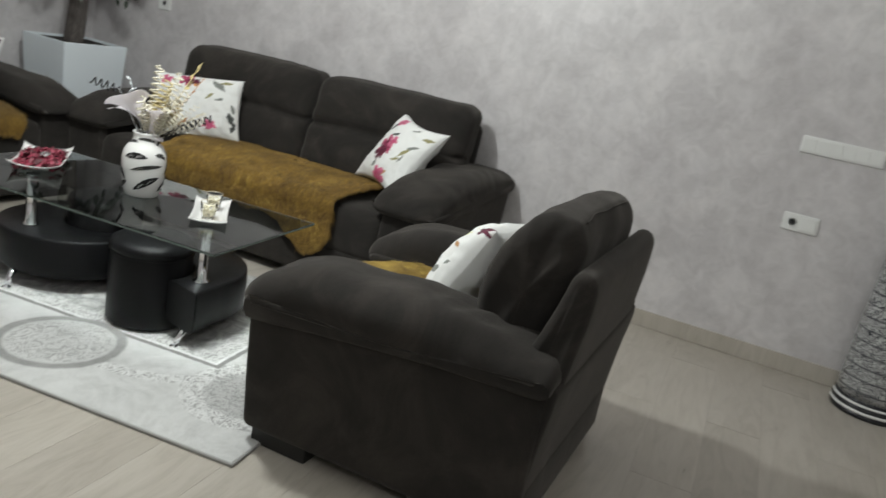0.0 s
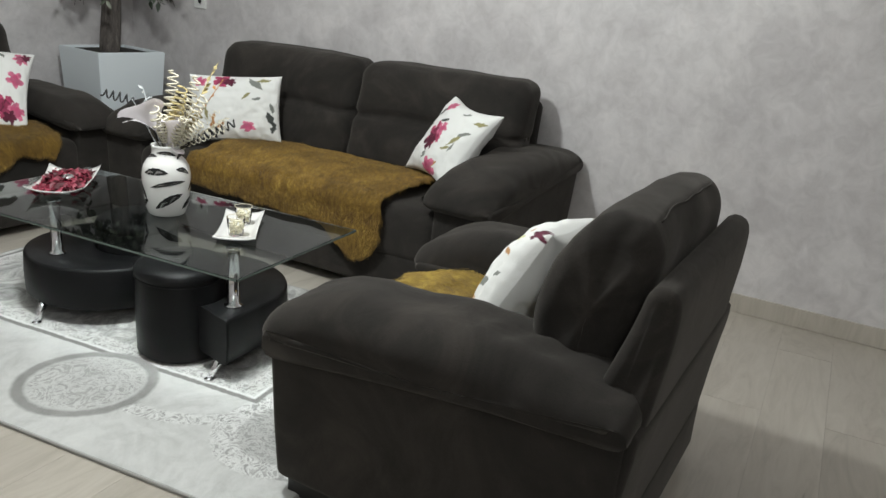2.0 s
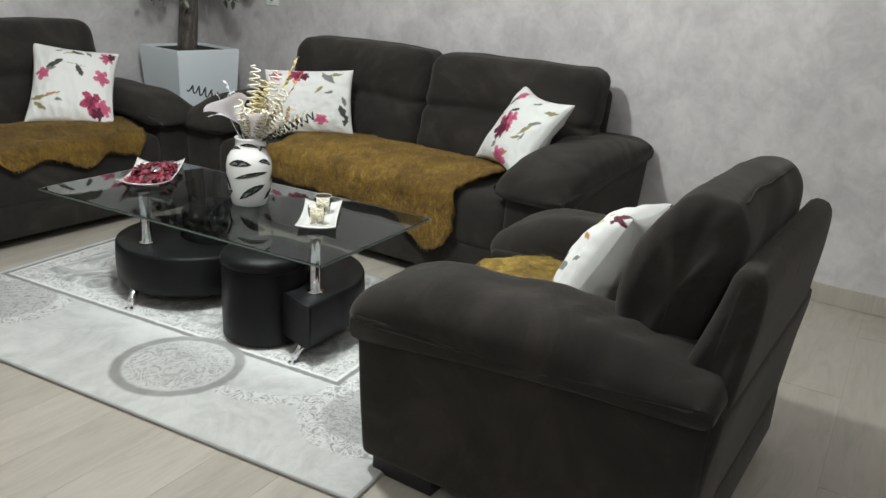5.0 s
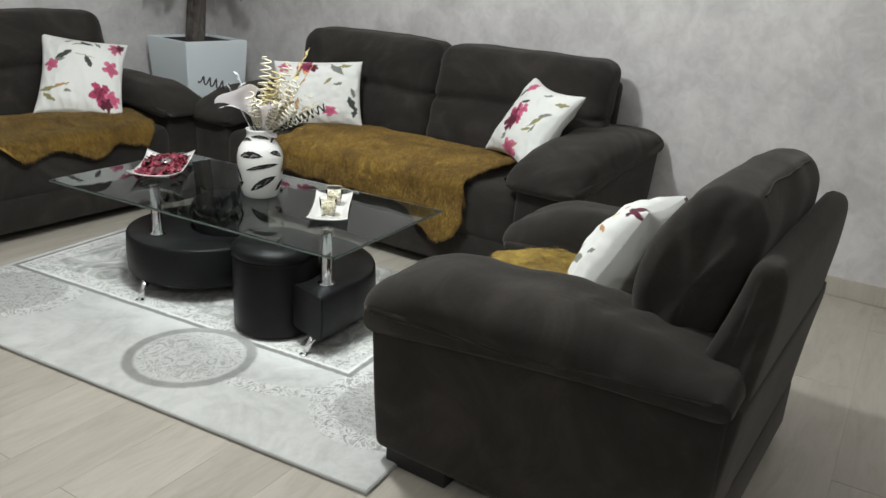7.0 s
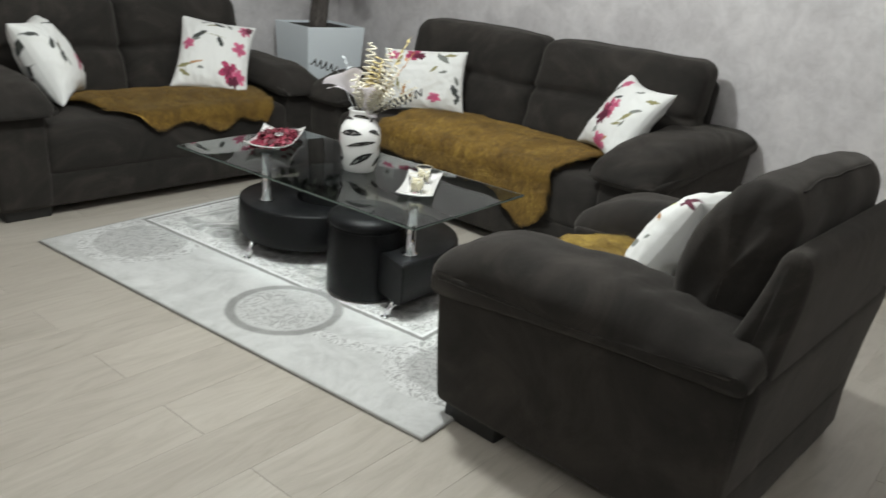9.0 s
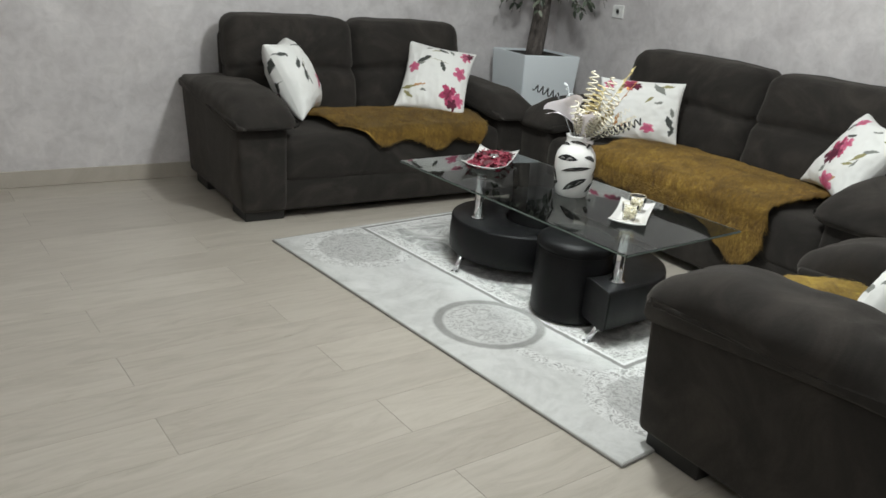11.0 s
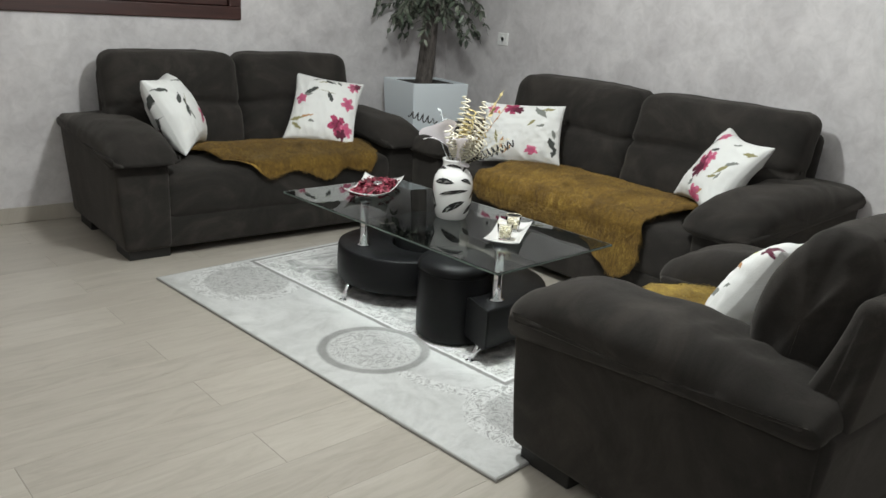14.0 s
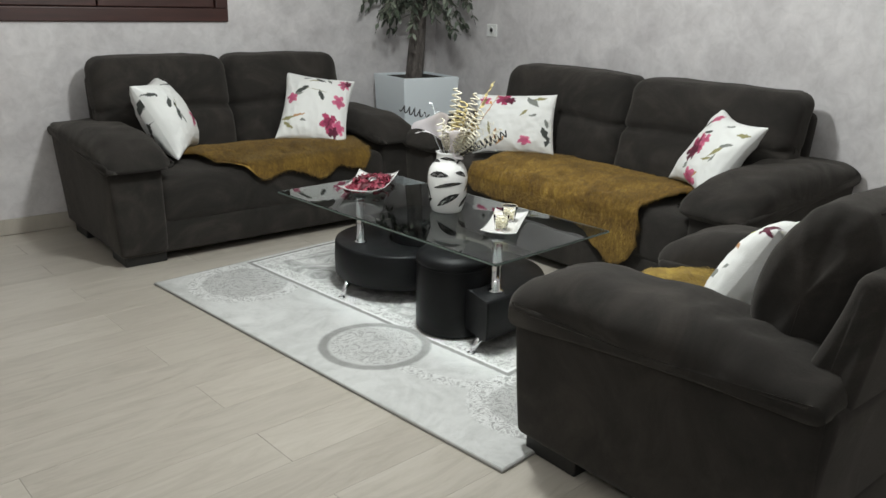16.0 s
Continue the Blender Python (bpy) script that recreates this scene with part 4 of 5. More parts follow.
def build_table():
    t = thing("coffee_table", TABLE, "black leather S-shaped coffee table with a glass top", "coffee table")
    z0, z1 = 0.058, 0.2125
    far_shape = ((0.055, 0.300), 0.288, (0.145, 0.238), 0.152, 48, 262)
    near_shape = ((-0.03, -0.215), 0.305, (-0.12, -0.228), 0.152, -132, 75)
    face = ((-0.207, -0.42), (-0.953, 0.303))
    for k, (shape, up) in enumerate(((far_shape, 0.0), (near_shape, 0.001))):
        block = part("base_block", crescent(*shape, z0 + up, z1 + up, -0.517 if k else None, face if k else None), LEATHER, t)
        shade_flat_caps(block)
    for lx, ly in ((-0.122, -0.449), (-0.122, 0.357)):
        post = lathe([(0, z1), (0.030, z1), (0.030, z1 + 0.006), (0.019, z1 + 0.010), (0.019, GLASS_TOP - 0.016), (0.026, GLASS_TOP - 0.013), (0.026, GLASS_TOP - 0.009), (0, GLASS_TOP - 0.009)], 28, center=(lx, ly))
        part("post", post, CHROME, t, "chrome post")
    for x, y, dx, dy in ((-0.195, -0.463, -0.050, 0.008), (0.17, -0.40, 0.05, -0.04), (-0.215, 0.325, -0.050, -0.018), (0.02, 0.530, 0.02, 0.04)):
        foot = tube([(x, y, 0.064), (x + dx * 0.45, y + dy * 0.45, 0.038), (x + dx, y + dy, 0.004)], [0.019, 0.013, 0.009], 14)
        lathe([(0, 0.0), (0.016, 0.0), (0.016, 0.004), (0.008, 0.008), (0, 0.008)], 16, bm=foot, center=(x + dx, y + dy))
        part("foot", foot, CHROME, t, "slanted chrome foot")
    top = part("glass_top", rbox(GLASS_X[1] - GLASS_X[0], 1.30, 0.009, 0.0022, (1, 1, 1), (sum(GLASS_X) / 2, 0, GLASS_TOP - 0.0045), edge=2), TABLE_GLASS, t, "tinted rectangular glass top", smooth=False)
    top.visible_shadow = False
    # opaque strips added along the glass, their colour standing for the edge's glint
    rim = mat("painted_edge_glint", (0.13, 0.165, 0.15), 0.25)
    for x0, x1, y0, y1 in ((GLASS_X[0] - 0.0012, GLASS_X[0] - 0.0002, -0.648, 0.648), (GLASS_X[1] + 0.0002, GLASS_X[1] + 0.0012, -0.648, 0.648), (GLASS_X[0] + 0.002, GLASS_X[1] - 0.002, -0.6512, -0.6502), (GLASS_X[0] + 0.002, GLASS_X[1] - 0.002, 0.6502, 0.6512)):
        part("edge_glint_strip", box(x0, x1, y0, y1, GLASS_TOP - 0.0075, GLASS_TOP - 0.0015), rim, top, "thin green strip coloured as the glint of the glass edge", smooth=False)

    def pouf(x, y):
        p = thing("pouf", TABLE @ pose(x, y, 0), "round black leather pouf tucked under the coffee table", "pouf", "poufs")
        r = 0.145
        part("body", lathe([(0, 0.004), (r - 0.012, 0.004), (r, 0.016), (r + 0.003, 0.13), (r, 0.262), (r - 0.004, 0.272)], 48), LEATHER, p)
        part("lid", lathe([(r - 0.004, 0.274), (r + 0.003, 0.279), (r + 0.005, 0.295), (r - 0.004, 0.311), (r - 0.03, 0.322), (0, 0.330)], 48), LEATHER, p)
        part("piping", lathe([(r + 0.000, 0.270), (r + 0.005, 0.2735), (r + 0.000, 0.277)], 48), LEATHER, p)

    pouf(-0.12, -0.228)
    pouf(0.145, 0.238)


build_table()
TOP = 0.0125 + GLASS_TOP + 0.0006


# ---- things on the table ----
def build_vase():
    v = thing("vase", pose(0.012, -0.045, TOP, 0, 0, 20) @ Matrix.Diagonal((0.95, 0.95, 0.98, 1)), "white ceramic vase painted with black silver feathers", "vase")
    prof = [(0, 0.0), (0.061, 0.0), (0.066, 0.004), (0.074, 0.030), (0.081, 0.070), (0.085, 0.115), (0.085, 0.148), (0.079, 0.175), (0.066, 0.195), (0.053, 0.208), (0.049, 0.220), (0.049, 0.238), (0.052, 0.246),
            (0.049, 0.247), (0.044, 0.235), (0.045, 0.215), (0.06, 0.19), (0.075, 0.13), (0.06, 0.03), (0, 0.012)]
    part("body", lathe(prof, 56), CERAMIC, v)
    ink = mat("feather_ink", (0.02, 0.02, 0.02), 0.2)
    silver = mat("feather_silver", (0.42, 0.42, 0.41), 0.25, 0.9)

    def radius(z):
        for (r0, z0), (r1, z1) in zip(prof, prof[1:13]):
            if z0 <= z <= z1 and z1 > z0:
                return r0 + (r1 - r0) * (z - z0) / (z1 - z0)
        return 0.045

    def feather(a, z, length, width, tilt, dark):
        """A leaf-shaped patch laid on the vase's side."""
        bm = bmesh.new()
        rows = []
        for i in range(13):
            f = -1 + i / 6
            w = width * (1 - abs(f) ** 2.2) * (1 + 0.12 * math.sin(i * 2.7)) + 0.0004
            row = []
            for g in (-1, -0.4, 0.4, 1):
                along, across = f * length, g * w + 0.007 * math.cos(f * 1.5)
                zz = z + along * math.sin(tilt) + across * math.cos(tilt)
                r = radius(max(0.004, min(0.244, zz))) + (0.0010 if dark else 0.0017)
                aa = a + (along * math.cos(tilt) - across * math.sin(tilt)) / r
                row.append(bm.verts.new((r * math.cos(aa), r * math.sin(aa), zz)))
            rows.append(row)
        for p, q in zip(rows, rows[1:]):
            for k in range(3):
                bm.faces.new((p[k], p[k + 1], q[k + 1], q[k]))
        bmesh.ops.recalc_face_normals(bm, faces=bm.faces)
        part("painted_feather", bm, ink if dark else silver, v)

    # the same brush strokes twice round the vase: angle, height, half length, half width, tilt, silver share
    strokes = ((-0.45, 0.158, 0.044, 0.0135, 0.05, 0.75), (0.80, 0.162, 0.028, 0.0095, -0.35, 0.35), (0.12, 0.118, 0.062, 0.0085, 0.16, 0.25), (0.15, 0.058, 0.052, 0.0155, 0.5, 0.6),
               (1.20, 0.044, 0.032, 0.0125, 0.5, 0.4), (0.05, 0.218, 0.034, 0.0065, -0.12, 0.5), (-1.25, 0.088, 0.036, 0.010, -0.9, 0.3), (-1.15, 0.040, 0.030, 0.010, 0.7, 0.5),
               (1.45, 0.110, 0.034, 0.009, 0.5, 0.4), (-1.1, 0.205, 0.026, 0.006, 0.2, 0.5), (1.2, 0.208, 0.026, 0.006, 0.2, 0.5))
    for turn in (3.6, 3.6 + math.pi):
        for a, z, length, width, tilt, share in strokes:
            feather(a + turn, z, length * 1.08, width * 0.85, tilt, True)
            for f in (-0.42, 0.30):
                feather(a + turn + f * length * math.cos(tilt) / 0.08, z + f * length * math.sin(tilt) - 0.001, length * 0.36, width * 0.34 * share, tilt + 0.22, False)
    return v


build_vase()


def build_bouquet():
    b = thing("dried_bouquet", pose(0.012, -0.045, TOP + 0.03), "dried bunch of gold curls and pale pink lilies in the vase", "flowers")
    cream = mat("cream_wood_curl", (0.76, 0.71, 0.58), 0.5)
    gold = mat("gilded_curl", (0.56, 0.46, 0.22), 0.45, 0.1)
    black = mat("black_curl", (0.015, 0.015, 0.017), 0.4)
    petal = mat("pale_pink_petal", (0.92, 0.88, 0.90), 0.6)
    net = petal.node_tree
    thin = net.nodes.new("ShaderNodeBsdfTranslucent")
    thin.inputs["Color"].default_value = (0.95, 0.88, 0.92, 1)
    blend = net.nodes.new("ShaderNodeMixShader")
    blend.inputs["Fac"].default_value = 0.35
    net.links.new(net.nodes["Principled BSDF"].outputs["BSDF"], blend.inputs[1])
    net.links.new(thin.outputs["BSDF"], blend.inputs[2])
    net.links.new(blend.outputs["Shader"], net.nodes["Material Output"].inputs["Surface"])
    stem = mat("dark_stem", (0.06, 0.05, 0.03), 0.7)
    tuft = mat("silver_tuft", (0.5, 0.52, 0.53), 0.5)
    rng = random.Random(8)
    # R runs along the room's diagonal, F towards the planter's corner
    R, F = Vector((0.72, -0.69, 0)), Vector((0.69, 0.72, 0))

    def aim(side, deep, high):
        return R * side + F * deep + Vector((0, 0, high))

    def curl(direction, start, length, r, turns, material, thick=0.0022, root=Vector((0, 0, 0.17))):
        d = direction.normalized()
        s = d.orthogonal().normalized()
        o = d.cross(s)
        n = int(turns * 12)
        pts = []
        for i in range(n + 1):
            t = i / n
            rr = r * min(1, 0.25 + t * 1.6) * (1 - 0.45 * t)
            a = 2 * math.pi * turns * t
            pts.append(root + d * (start + length * t) + s * rr * math.cos(a) + o * rr * math.sin(a))
        part("curl", tube(pts, thick, 5), material, b)
        part("stem", tube([(0, 0, 0.0), (0, 0, 0.17), root + d * (start + 0.02)], 0.0018, 5), stem, b)

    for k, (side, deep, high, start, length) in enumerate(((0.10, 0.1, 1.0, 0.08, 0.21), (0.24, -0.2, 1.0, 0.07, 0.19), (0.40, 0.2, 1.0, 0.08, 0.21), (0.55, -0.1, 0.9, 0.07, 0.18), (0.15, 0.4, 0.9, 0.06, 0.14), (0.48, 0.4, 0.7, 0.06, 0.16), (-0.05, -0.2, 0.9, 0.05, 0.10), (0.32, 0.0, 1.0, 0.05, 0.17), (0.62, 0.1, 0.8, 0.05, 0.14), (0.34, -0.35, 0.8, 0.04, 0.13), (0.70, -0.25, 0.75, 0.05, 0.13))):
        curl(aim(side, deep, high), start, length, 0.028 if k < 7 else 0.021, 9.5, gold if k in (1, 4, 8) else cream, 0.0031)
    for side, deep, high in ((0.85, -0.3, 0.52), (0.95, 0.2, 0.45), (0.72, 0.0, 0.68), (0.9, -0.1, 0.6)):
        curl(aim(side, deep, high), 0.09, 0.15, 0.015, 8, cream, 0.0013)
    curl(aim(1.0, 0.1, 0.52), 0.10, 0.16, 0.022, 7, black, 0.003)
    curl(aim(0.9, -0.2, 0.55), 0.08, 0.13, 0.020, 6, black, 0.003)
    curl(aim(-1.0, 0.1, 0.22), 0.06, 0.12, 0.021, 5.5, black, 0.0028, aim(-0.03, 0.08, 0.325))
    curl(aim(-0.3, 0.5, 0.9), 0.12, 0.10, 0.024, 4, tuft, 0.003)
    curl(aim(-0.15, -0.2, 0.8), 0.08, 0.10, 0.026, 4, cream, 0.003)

    def spray(direction, length, material, n=16, leaf=0.022):
        d = direction.normalized()
        bm = tube([(0, 0, 0.1), Vector((0, 0, 0.15)), Vector((0, 0, 0.17)) + d * length], 0.0014, 5)
        for i in range(n):
            p = Vector((0, 0, 0.17)) + d * length * (0.45 + 0.55 * i / n)
            q = (d + Vector((rng.uniform(-1, 1), rng.uniform(-1, 1), rng.uniform(-0.6, 1))) * 0.9).normalized()
            w = q.orthogonal().normalized() * leaf * 0.22
            c = [bm.verts.new(x) for x in (p, p + q * leaf * 0.5 + w, p + q * leaf, p + q * leaf * 0.5 - w)]
            bm.faces.new(c)
        part("spray", bm, material, b)

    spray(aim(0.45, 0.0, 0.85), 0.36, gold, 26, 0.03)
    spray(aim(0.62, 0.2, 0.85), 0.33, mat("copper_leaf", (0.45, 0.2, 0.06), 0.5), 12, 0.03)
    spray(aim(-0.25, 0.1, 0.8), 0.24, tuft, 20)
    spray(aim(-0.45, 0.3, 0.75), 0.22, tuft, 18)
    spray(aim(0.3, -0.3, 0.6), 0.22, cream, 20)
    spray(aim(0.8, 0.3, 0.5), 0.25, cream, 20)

    def lily(direction, base, length, spread, lip_side):
        d = direction.normalized()
        s = (lip_side - d * lip_side.dot(d)).normalized()
        o = d.cross(s)
        bm = bmesh.new()
        rows = []
        for i in range(11):
            t = i / 10
            row = []
            for j in range(25):
                a = 2 * math.pi * j / 24 * 0.93
                lip = 1 + 0.75 * (0.5 + 0.5 * math.cos(a)) * t
                r = 0.006 + 0.006 * t + spread * t ** 1.6 * lip
                h = length * (1 - (1 - t) ** 1.25) * (1 + 0.10 * math.cos(a) * t) - 0.012 * t ** 5 + 0.006 * math.sin(a * 4) * t ** 3
                row.append(bm.verts.new(base + d * h + (s * math.cos(a) + o * math.sin(a)) * r))
            rows.append(row)
        for p, q in zip(rows, rows[1:]):
            for j in range(24):
                bm.faces.new((p[j], p[j + 1], q[j + 1], q[j]))
        part("lily", bm, petal, b)

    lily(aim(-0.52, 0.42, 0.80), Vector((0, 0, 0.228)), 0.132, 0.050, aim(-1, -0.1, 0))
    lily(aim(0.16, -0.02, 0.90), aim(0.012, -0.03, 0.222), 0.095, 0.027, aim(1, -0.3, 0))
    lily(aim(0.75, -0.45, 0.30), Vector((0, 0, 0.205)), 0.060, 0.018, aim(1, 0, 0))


build_bouquet()


def dish(name, at, w, h, lift, depth, label, category="dish"):
    """A square porcelain dish with raised corners and a thickness."""
    ob = thing(name, at, label, category)
    bm = bmesh.new()
    n = 24

    def surf(u, v):
        x = w / 2 * (u * (1 - 0.07 * (1 - v * v) * abs(u)))
        y = h / 2 * (v * (1 - 0.07 * (1 - u * u) * abs(v)))
        e = max(abs(u), abs(v))
        corner = (abs(u) * abs(v)) ** 2.5
        return x, y, 0.004 + depth * smoothstep(0.55, 1.0, e) + lift * corner

    top = [[bm.verts.new(surf(-1 + 2 * i / n, -1 + 2 * j / n)) for j in range(n + 1)] for i in range(n + 1)]
    low = [[bm.verts.new((t.co.x * 0.985, t.co.y * 0.985, max(0.0, t.co.z - 0.005))) for t in row] for row in top]
    for i in range(n):
        for j in range(n):
            bm.faces.new((top[i][j], top[i + 1][j], top[i + 1][j + 1], top[i][j + 1]))
            bm.faces.new((low[i][j + 1], low[i + 1][j + 1], low[i + 1][j], low[i][j]))
    for k in range(n):
        bm.faces.new((top[k][0], low[k][0], low[k + 1][0], top[k + 1][0]))
        bm.faces.new((top[k + 1][n], low[k + 1][n], low[k][n], top[k][n]))
        bm.faces.new((top[0][k + 1], low[0][k + 1], low[0][k], top[0][k]))
        bm.faces.new((top[n][k], low[n][k], low[n][k + 1], top[n][k + 1]))
    part("porcelain", bm, CERAMIC, ob)
    return ob


# square dish with a heap of crimson potpourri and a glass heart
DISH = pose(-0.025, 0.452, TOP, 0, 0, 42)
dish("square_dish", DISH, 0.37, 0.19, 0.022, 0.022, "white porcelain dish with upturned corners holding crimson petals")
pot = thing("potpourri", DISH @ pose(0, 0, 0.006), "heap of crimson dried petals filling the dish", "potpourri", kind="stuff")
rng = random.Random(3)
REDS = [mat("crimson_petal", (0.17, 0.010, 0.028), 0.5), mat("rose_petal", (0.30, 0.045, 0.075), 0.5), mat("dark_petal", (0.08, 0.008, 0.015), 0.5)]
for k in range(3):
    bm = bmesh.new()
    for i in range(130):
        u, v = rng.uniform(-1, 1), rng.uniform(-1, 1)
        p = Vector((0.150 * u, 0.074 * v, 0.006 + 0.024 * (1 - u * u * 0.5) * (1 - v * v * 0.5) * rng.uniform(0.6, 1.1)))
        m = Matrix.Translation(p) @ Euler((rng.uniform(-0.8, 0.8), rng.uniform(-0.8, 0.8), rng.uniform(0, 6))).to_matrix().to_4x4()
        s = rng.uniform(0.010, 0.019)
        ring = [bm.verts.new(m @ Vector((s * math.cos(a) * 1.3, s * math.sin(a) * 0.8, 0.004 * math.cos(2 * a)))) for a in [j * math.pi / 4 for j in range(8)]]
        top_v = bm.verts.new(m @ Vector((0, 0, 0.005)))
        for j in range(8):
            bm.faces.new((ring[j], ring[(j + 1) % 8], top_v))
    part("petals", bm, REDS[k], pot)
heart = bmesh.new()
bmesh.ops.create_icosphere(heart, subdivisions=3, radius=0.024, matrix=Matrix.Translation((0.0, -0.01, 0.033)) @ Matrix.Diagonal((1.3, 0.9, 0.45, 1)))
part("ornament", heart, mat("silver_ornament", (0.6, 0.58, 0.58), 0.25, 0.8), pot, "shiny silver ornament")

# small tray with two tea-light glasses
TRAY = pose(0.047, -0.352, TOP, 0, 0, 37)
dish("small_tray", TRAY, 0.33, 0.135, 0.010, 0.010, "small white porcelain tray with two tealight glasses", "tray")
WAX = mat("ivory_pebbles", (0.82, 0.77, 0.60), 0.6)
for x, y in ((-0.078, 0.004), (0.052, -0.006)):
    cup = thing("tealight_glass", TRAY @ pose(x, y, 0.0046), "small clear tealight glass filled with ivory pebbles on the tray", "candle", "tealight glasses")
    part("glass", lathe([(0, 0), (0.022, 0), (0.024, 0.004), (0.030, 0.062), (0.0285, 0.062), (0.0225, 0.006), (0, 0.005)], 32), CUP_GLASS, cup, "clear tapered glass")
    grains = bmesh.new()
    for i in range(110):
        z = 0.010 + 0.034 * i / 110
        rr = (0.019 + 0.006 * z / 0.04) * math.sqrt(rng.random())
        a = rng.uniform(0, 6.28)
        bmesh.ops.create_icosphere(grains, subdivisions=1, radius=rng.uniform(0.0035, 0.005), matrix=Matrix.Translation((rr * math.cos(a), rr * math.sin(a), z)))
    part("pebbles", grains, WAX, cup, "ivory pebbles")
    part("rim", lathe([(0.0302, 0.0605), (0.0306, 0.062), (0.0295, 0.0632), (0.0284, 0.062)], 32), GOLD, cup, "thin gold rim")


# ---- corner planter with an artificial fig tree ----
def build_plant():
    at = pose(1.25, 1.765, 0.0, 0, 0, -7)
    p = thing("planter", at, "tall white square planter in the corner between the sofas", "planter")
    h, top_r, low_r = 0.770, 0.205, 0.165
    bm = bmesh.new()
    rings = []
    for r, z in ((low_r, 0.0), (top_r, h), (top_r - 0.016, h), (top_r - 0.02, h - 0.05)):
        rings.append([bm.verts.new((sx * r, sy * r, z)) for sx, sy in ((-1, -1), (1, -1), (1, 1), (-1, 1))])
    for a, b in zip(rings, rings[1:]):
        for k in range(4):
            bm.faces.new((a[k], a[(k + 1) % 4], b[(k + 1) % 4], b[k]))
    bm.faces.new(list(reversed(rings[0])))
    bmesh.ops.bevel(bm, geom=[e for e in bm.edges], offset=0.004, segments=2, affect="EDGES")
    weave = mat("white_woven_plastic", (0.76, 0.81, 0.84), 0.4)
    n = Nodes(weave)
    ch = n.put("ShaderNodeTexChecker")
    ch.inputs["Scale"].default_value = 110
    n.link(n.coords(), ch.inputs["Vector"])
    n.bump(ch.outputs["Fac"], 0.35, 0.003)
    part("pot", bm, weave, p, smooth=False)
    part("soil", box(-top_r + 0.018, top_r - 0.018, -top_r + 0.018, top_r - 0.018, h - 0.07, h - 0.014), mat("dark_soil", (0.02, 0.017, 0.014), 0.95), p, smooth=False)

    tree = thing("artificial_tree", at @ pose(0, 0, h - 0.045), "artificial fig tree with a thick brown trunk and drooping green leaves", "tree")
    bark = mat("brown_bark", (0.10, 0.075, 0.06), 0.9)
    nb = Nodes(bark)
    g = nb.noise(nb.coords("Object", (30, 30, 5)), 2.0, 6, 0.7, 1.5)
    nb.color(nb.ramp(g, [(0.3, (0.045, 0.038, 0.034)), (0.7, (0.15, 0.13, 0.118))]))
    nb.bump(g, 0.7, 0.01)
    trunk = bmesh.new()
    for k in range(5):
        a0 = 2 * math.pi * k / 5
        pts = [Vector((0.026 * math.cos(a0 + i * 0.22) - 0.015 + 0.06 * i / 12, 0.022 * math.sin(a0 + i * 0.22) + 0.01 * i / 12, 0.85 * i / 12)) for i in range(13)]
        tube(pts, [0.034 - 0.012 * i / 12 for i in range(13)], 9, bm=trunk)
    part("trunk", trunk, bark, tree)
    leaf_m = mat("fig_leaf", (0.03, 0.06, 0.025), 0.45)
    nl = Nodes(leaf_m)
    geo = nl.put("ShaderNodeNewGeometry")
    nl.color(nl.ramp(geo.outputs["Random Per Island"], [(0.0, (0.035, 0.045, 0.032)), (0.5, (0.075, 0.095, 0.065)), (1.0, (0.20, 0.215, 0.17))]))
    rng = random.Random(21)
    twigs = bmesh.new()
    crown_v, crown_f = [], []
    for k in range(64):
        a = rng.uniform(0, 2 * math.pi)
        z0 = rng.uniform(0.46, 1.0)
        reach = rng.uniform(0.18, 0.50)
        base = Vector((0.02 + 0.03 * z0, 0.01, z0))
        out = Vector((math.cos(a), math.sin(a), 0))
        pts = []
        for i in range(8):
            t = i / 7
            pts.append(base + out * reach * t + Vector((0, 0, 0.20 * t - 0.42 * t * t * rng.uniform(0.85, 1.1) * (1 if z0 < 0.75 else 0.6))))
        # keep clear of the two walls
        ok = all((at @ q).x < WALL_B - 0.03 and (at @ q).y < WALL_A - 0.03 for q in pts)
        if not ok:
            pts = [base + (q - base) * 0.55 for q in pts]
        tube(pts, [0.004 * (1 - 0.7 * i / 7) for i in range(8)], 5, bm=twigs)
        for i in range(11):
            t = 0.25 + 0.75 * i / 10
            f = t * 7
            q = pts[min(6, int(f))].lerp(pts[min(7, int(f) + 1)], f - int(f))
            for s in (-1, 1):
                d = (out * rng.uniform(0.0, 0.6) + Vector((-out.y, out.x, 0)) * s * rng.uniform(0.3, 1) + Vector((0, 0, rng.uniform(-1.1, -0.1)))).normalized()
                length = rng.uniform(0.045, 0.080)
                w = d.cross(Vector((rng.uniform(-0.5, 0.5), rng.uniform(-0.5, 0.5), 1))).normalized() * length * rng.uniform(0.16, 0.24)
                nrm = w.cross(d).normalized() * length * 0.08
                c = len(crown_v)
                crown_v += [q, q + d * length * 0.35 + w, q + d * length * 0.7 + w * 0.75 - nrm, q + d * length - nrm * 2, q + d * length * 0.7 - w * 0.75 - nrm, q + d * length * 0.35 - w, q + d * length * 0.5 - nrm * 1.2]
                crown_f += [(c, c + 1, c + 6), (c + 1, c + 2, c + 6), (c + 2, c + 3, c + 6), (c + 3, c + 4, c + 6), (c + 4, c + 5, c + 6), (c + 5, c, c + 6)]
    part("twigs", twigs, bark, tree)
    me = bpy.data.meshes.new("crown")
    me.from_pydata([tuple(v) for v in crown_v], [], crown_f)
    for f in me.polygons:
        f.use_smooth = True
    me.materials.append(leaf_m)
    crown = new("crown", me)
    crown.parent = tree
    tagged(crown, kind="stuff")


build_plant()


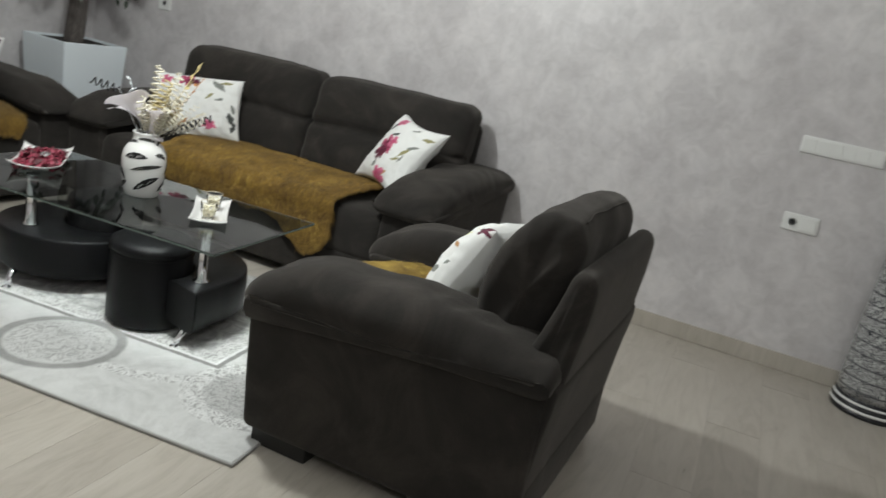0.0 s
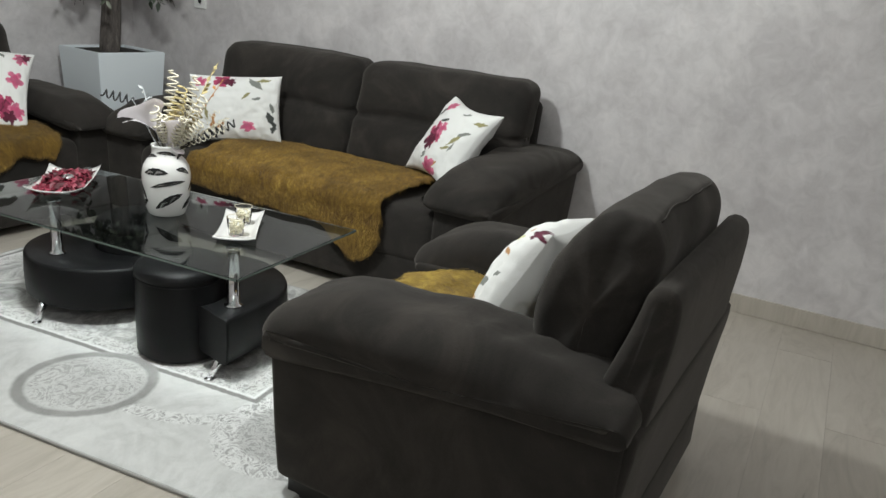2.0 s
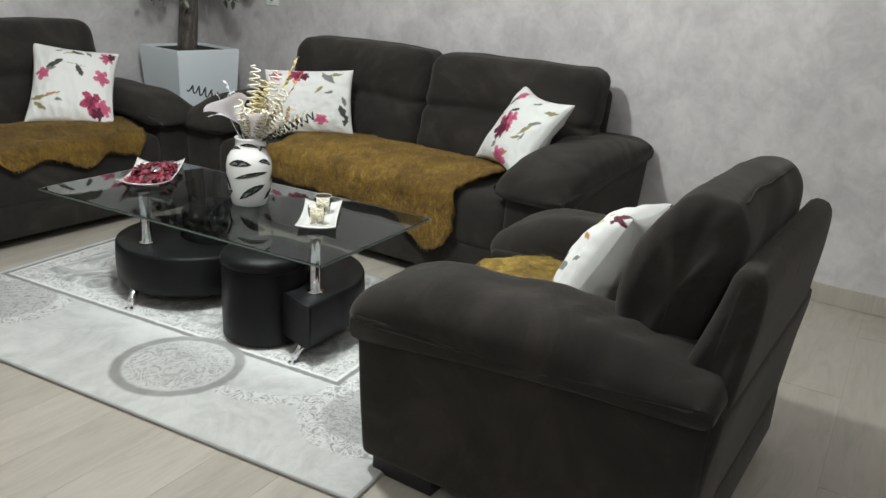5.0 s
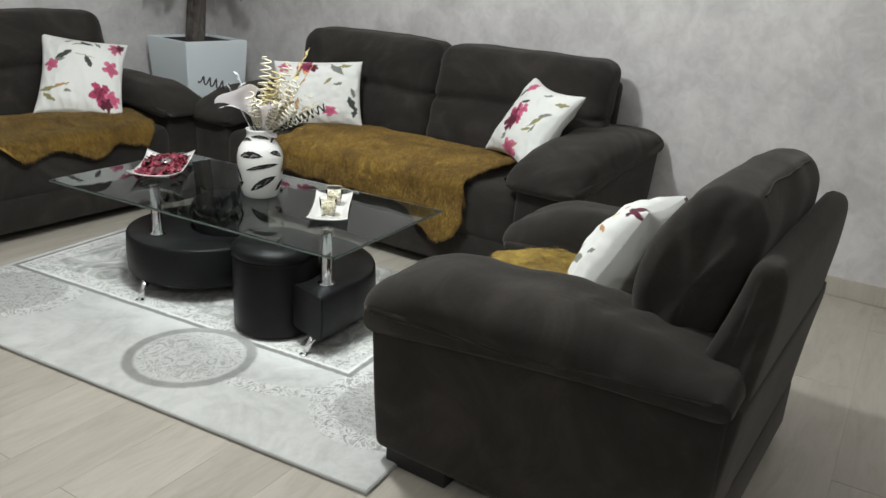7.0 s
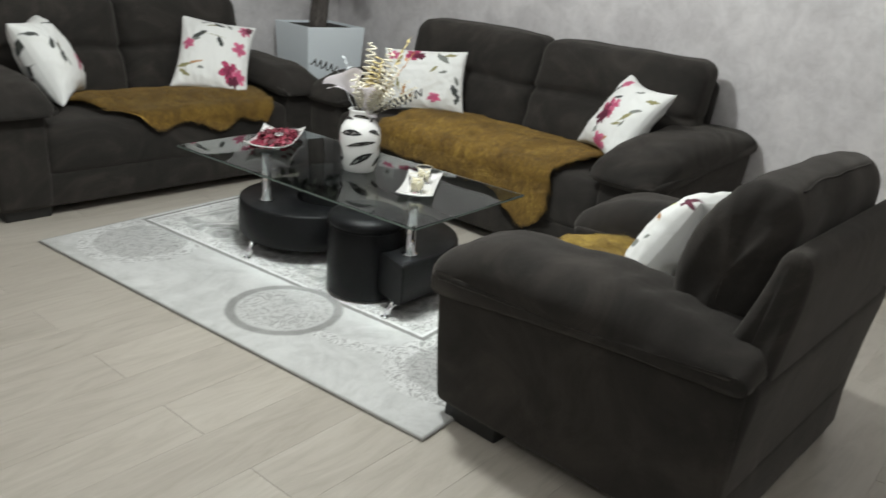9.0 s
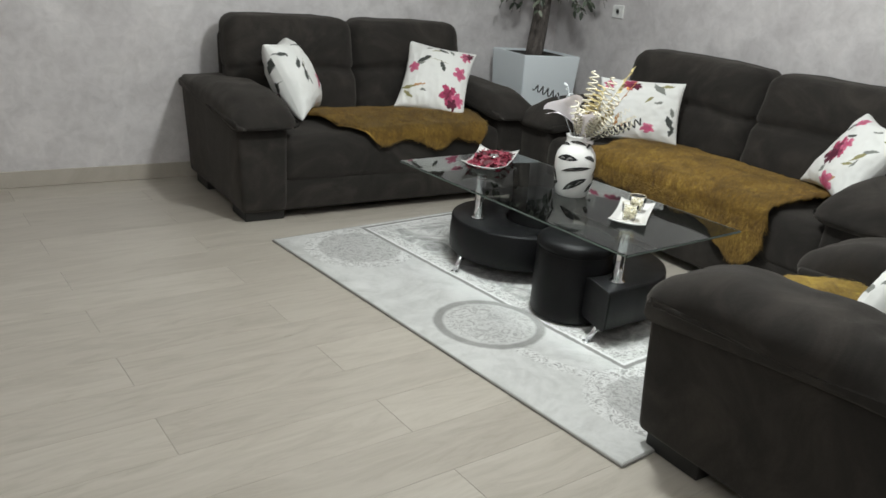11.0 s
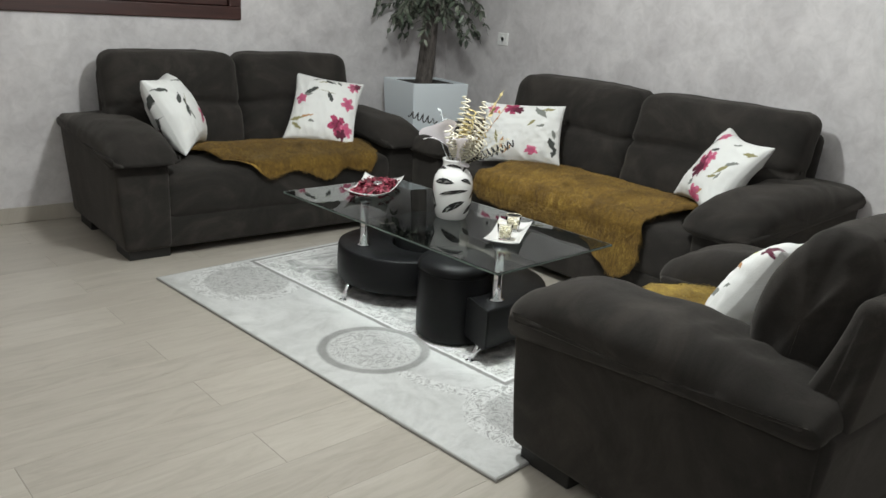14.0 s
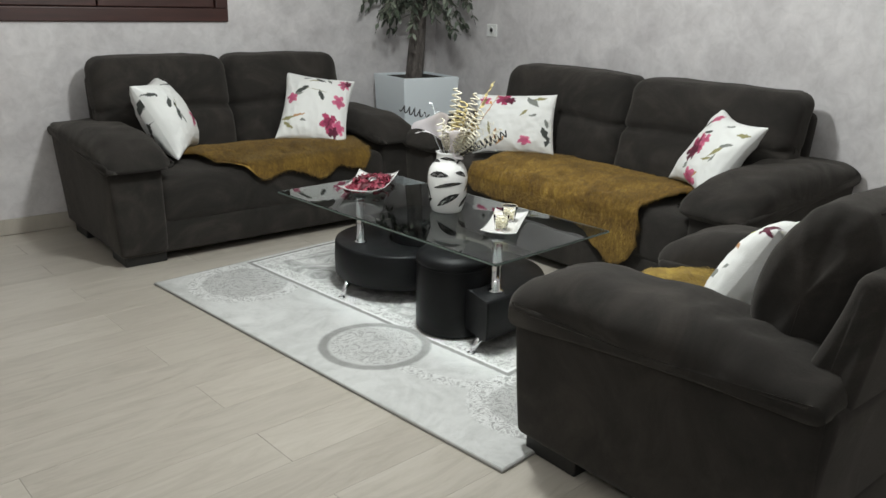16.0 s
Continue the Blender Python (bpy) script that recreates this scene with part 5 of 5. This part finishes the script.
# ---- patterned floor jar by the east wall ----
def build_jar():
    m = mat("blue_black_glazed_jar", (0.6, 0.6, 0.6), 0.25)
    n = Nodes(m)
    v = n.coords("Object", (1, 1, 1))
    f = n.noise(v, 42, 3, 0.6, 4.0)
    height = n.put("ShaderNodeSeparateXYZ")
    n.link(v, height.inputs[0])
    ring = n.math("LESS_THAN", n.math("FRACT", n.math("MULTIPLY", height.outputs[2], 19.0)), 0.13)
    motif = n.ramp(f, [(0.46, (0.02, 0.022, 0.03)), (0.49, (0.55, 0.55, 0.54)), (0.57, (0.55, 0.55, 0.54)), (0.60, (0.03, 0.03, 0.04))])
    n.color(n.mix(n.math("MULTIPLY", ring, 0.75), motif, (0.04, 0.04, 0.05)))
    j = thing("floor_jar", pose(1.53, -2.805, 0), "tall tapered floor jar with dense black and white pattern", "jar")
    part("body", lathe([(0, 0.075), (0.146, 0.075), (0.148, 0.12), (0.142, 0.40), (0.128, 0.62), (0.10, 0.82), (0.085, 0.92), (0.10, 0.95), (0.09, 0.95), (0.075, 0.92), (0, 0.90)], 56), m, j)
    dark = mat("black_glaze", (0.015, 0.015, 0.018), 0.25)
    for k, (z0, z1, r, one) in enumerate(((0.0, 0.022, 0.158, dark), (0.022, 0.034, 0.160, CERAMIC), (0.034, 0.052, 0.157, dark), (0.052, 0.062, 0.154, CERAMIC), (0.062, 0.076, 0.150, dark))):
        part("band", lathe([(0, z0), (r - 0.003, z0), (r, (z0 + z1) / 2), (r - 0.003, z1), (0, z1)], 56), one, j)


build_jar()


# ---- floor tiles, laid in staggered rows ----
def build_floor():
    fl = setting("floor", box(WALL_C - 0.2, WALL_B + 0.2, WALL_D - 0.2, WALL_A + 0.2, -0.12, -0.0010), GROUT, "beige wood-look porcelain tile floor with staggered joints", "floor")
    length, width, gap = TILE_SIZE
    # two sizes share meshes: a whole tile and its cut ends
    whole = mesh_of(box(0, length - gap, 0, width - gap * 0.3, -0.010, 0.0, 0.0006), TILE, False, "tile")
    turn = Matrix.Rotation(math.radians(TILE_TURN), 4, "Z")
    back = turn.inverted()
    corners = [back @ Vector((x, y, 0)) for x in (WALL_C, WALL_B) for y in (WALL_D, WALL_A)]
    u0, u1 = min(c.x for c in corners), max(c.x for c in corners)
    v0, v1 = min(c.y for c in corners), max(c.y for c in corners)
    row = math.floor((v0 - TILE_ORIGIN[1]) / width)
    while TILE_ORIGIN[1] + row * width < v1:
        y = TILE_ORIGIN[1] + row * width
        off = TILE_ORIGIN[0] + TILE_STEPS[row % len(TILE_STEPS)] * length
        k = math.floor((u0 - off) / length)
        while off + k * length < u1:
            x = off + k * length
            mid = turn @ Vector((x + length / 2, y + width / 2, 0))
            reach = math.cos(math.radians(TILE_TURN)) * length / 2
            if WALL_C < mid.x + reach and mid.x - reach < WALL_B and WALL_D < mid.y < WALL_A + 0.1:
                t = new("tile", whole)
                # the end tiles are cut off inside the walls
                lo, hi = max(x, u0 + 0.02), min(x + length, u1 - 0.02)
                edge_lo = ((WALL_C - 0.05) + math.sin(math.radians(TILE_TURN)) * (y + width / 2)) / math.cos(math.radians(TILE_TURN))
                edge_hi = ((WALL_B + 0.05) + math.sin(math.radians(TILE_TURN)) * (y + width / 2)) / math.cos(math.radians(TILE_TURN))
                lo, hi = max(lo, edge_lo), min(hi, edge_hi)
                t.matrix_basis = turn @ Matrix.Translation((lo, y, 0)) @ Matrix.Diagonal(((hi - lo) / length, 1, 1, 1))
                t.parent = fl
            k += 1
        row += 1


TILE_SIZE = (1.20, 0.20, 0.0022)
TILE_TURN = 2.8
TILE_ORIGIN = (-1.108, -0.436)
TILE_STEPS = (0.5, 0.0)
build_floor()
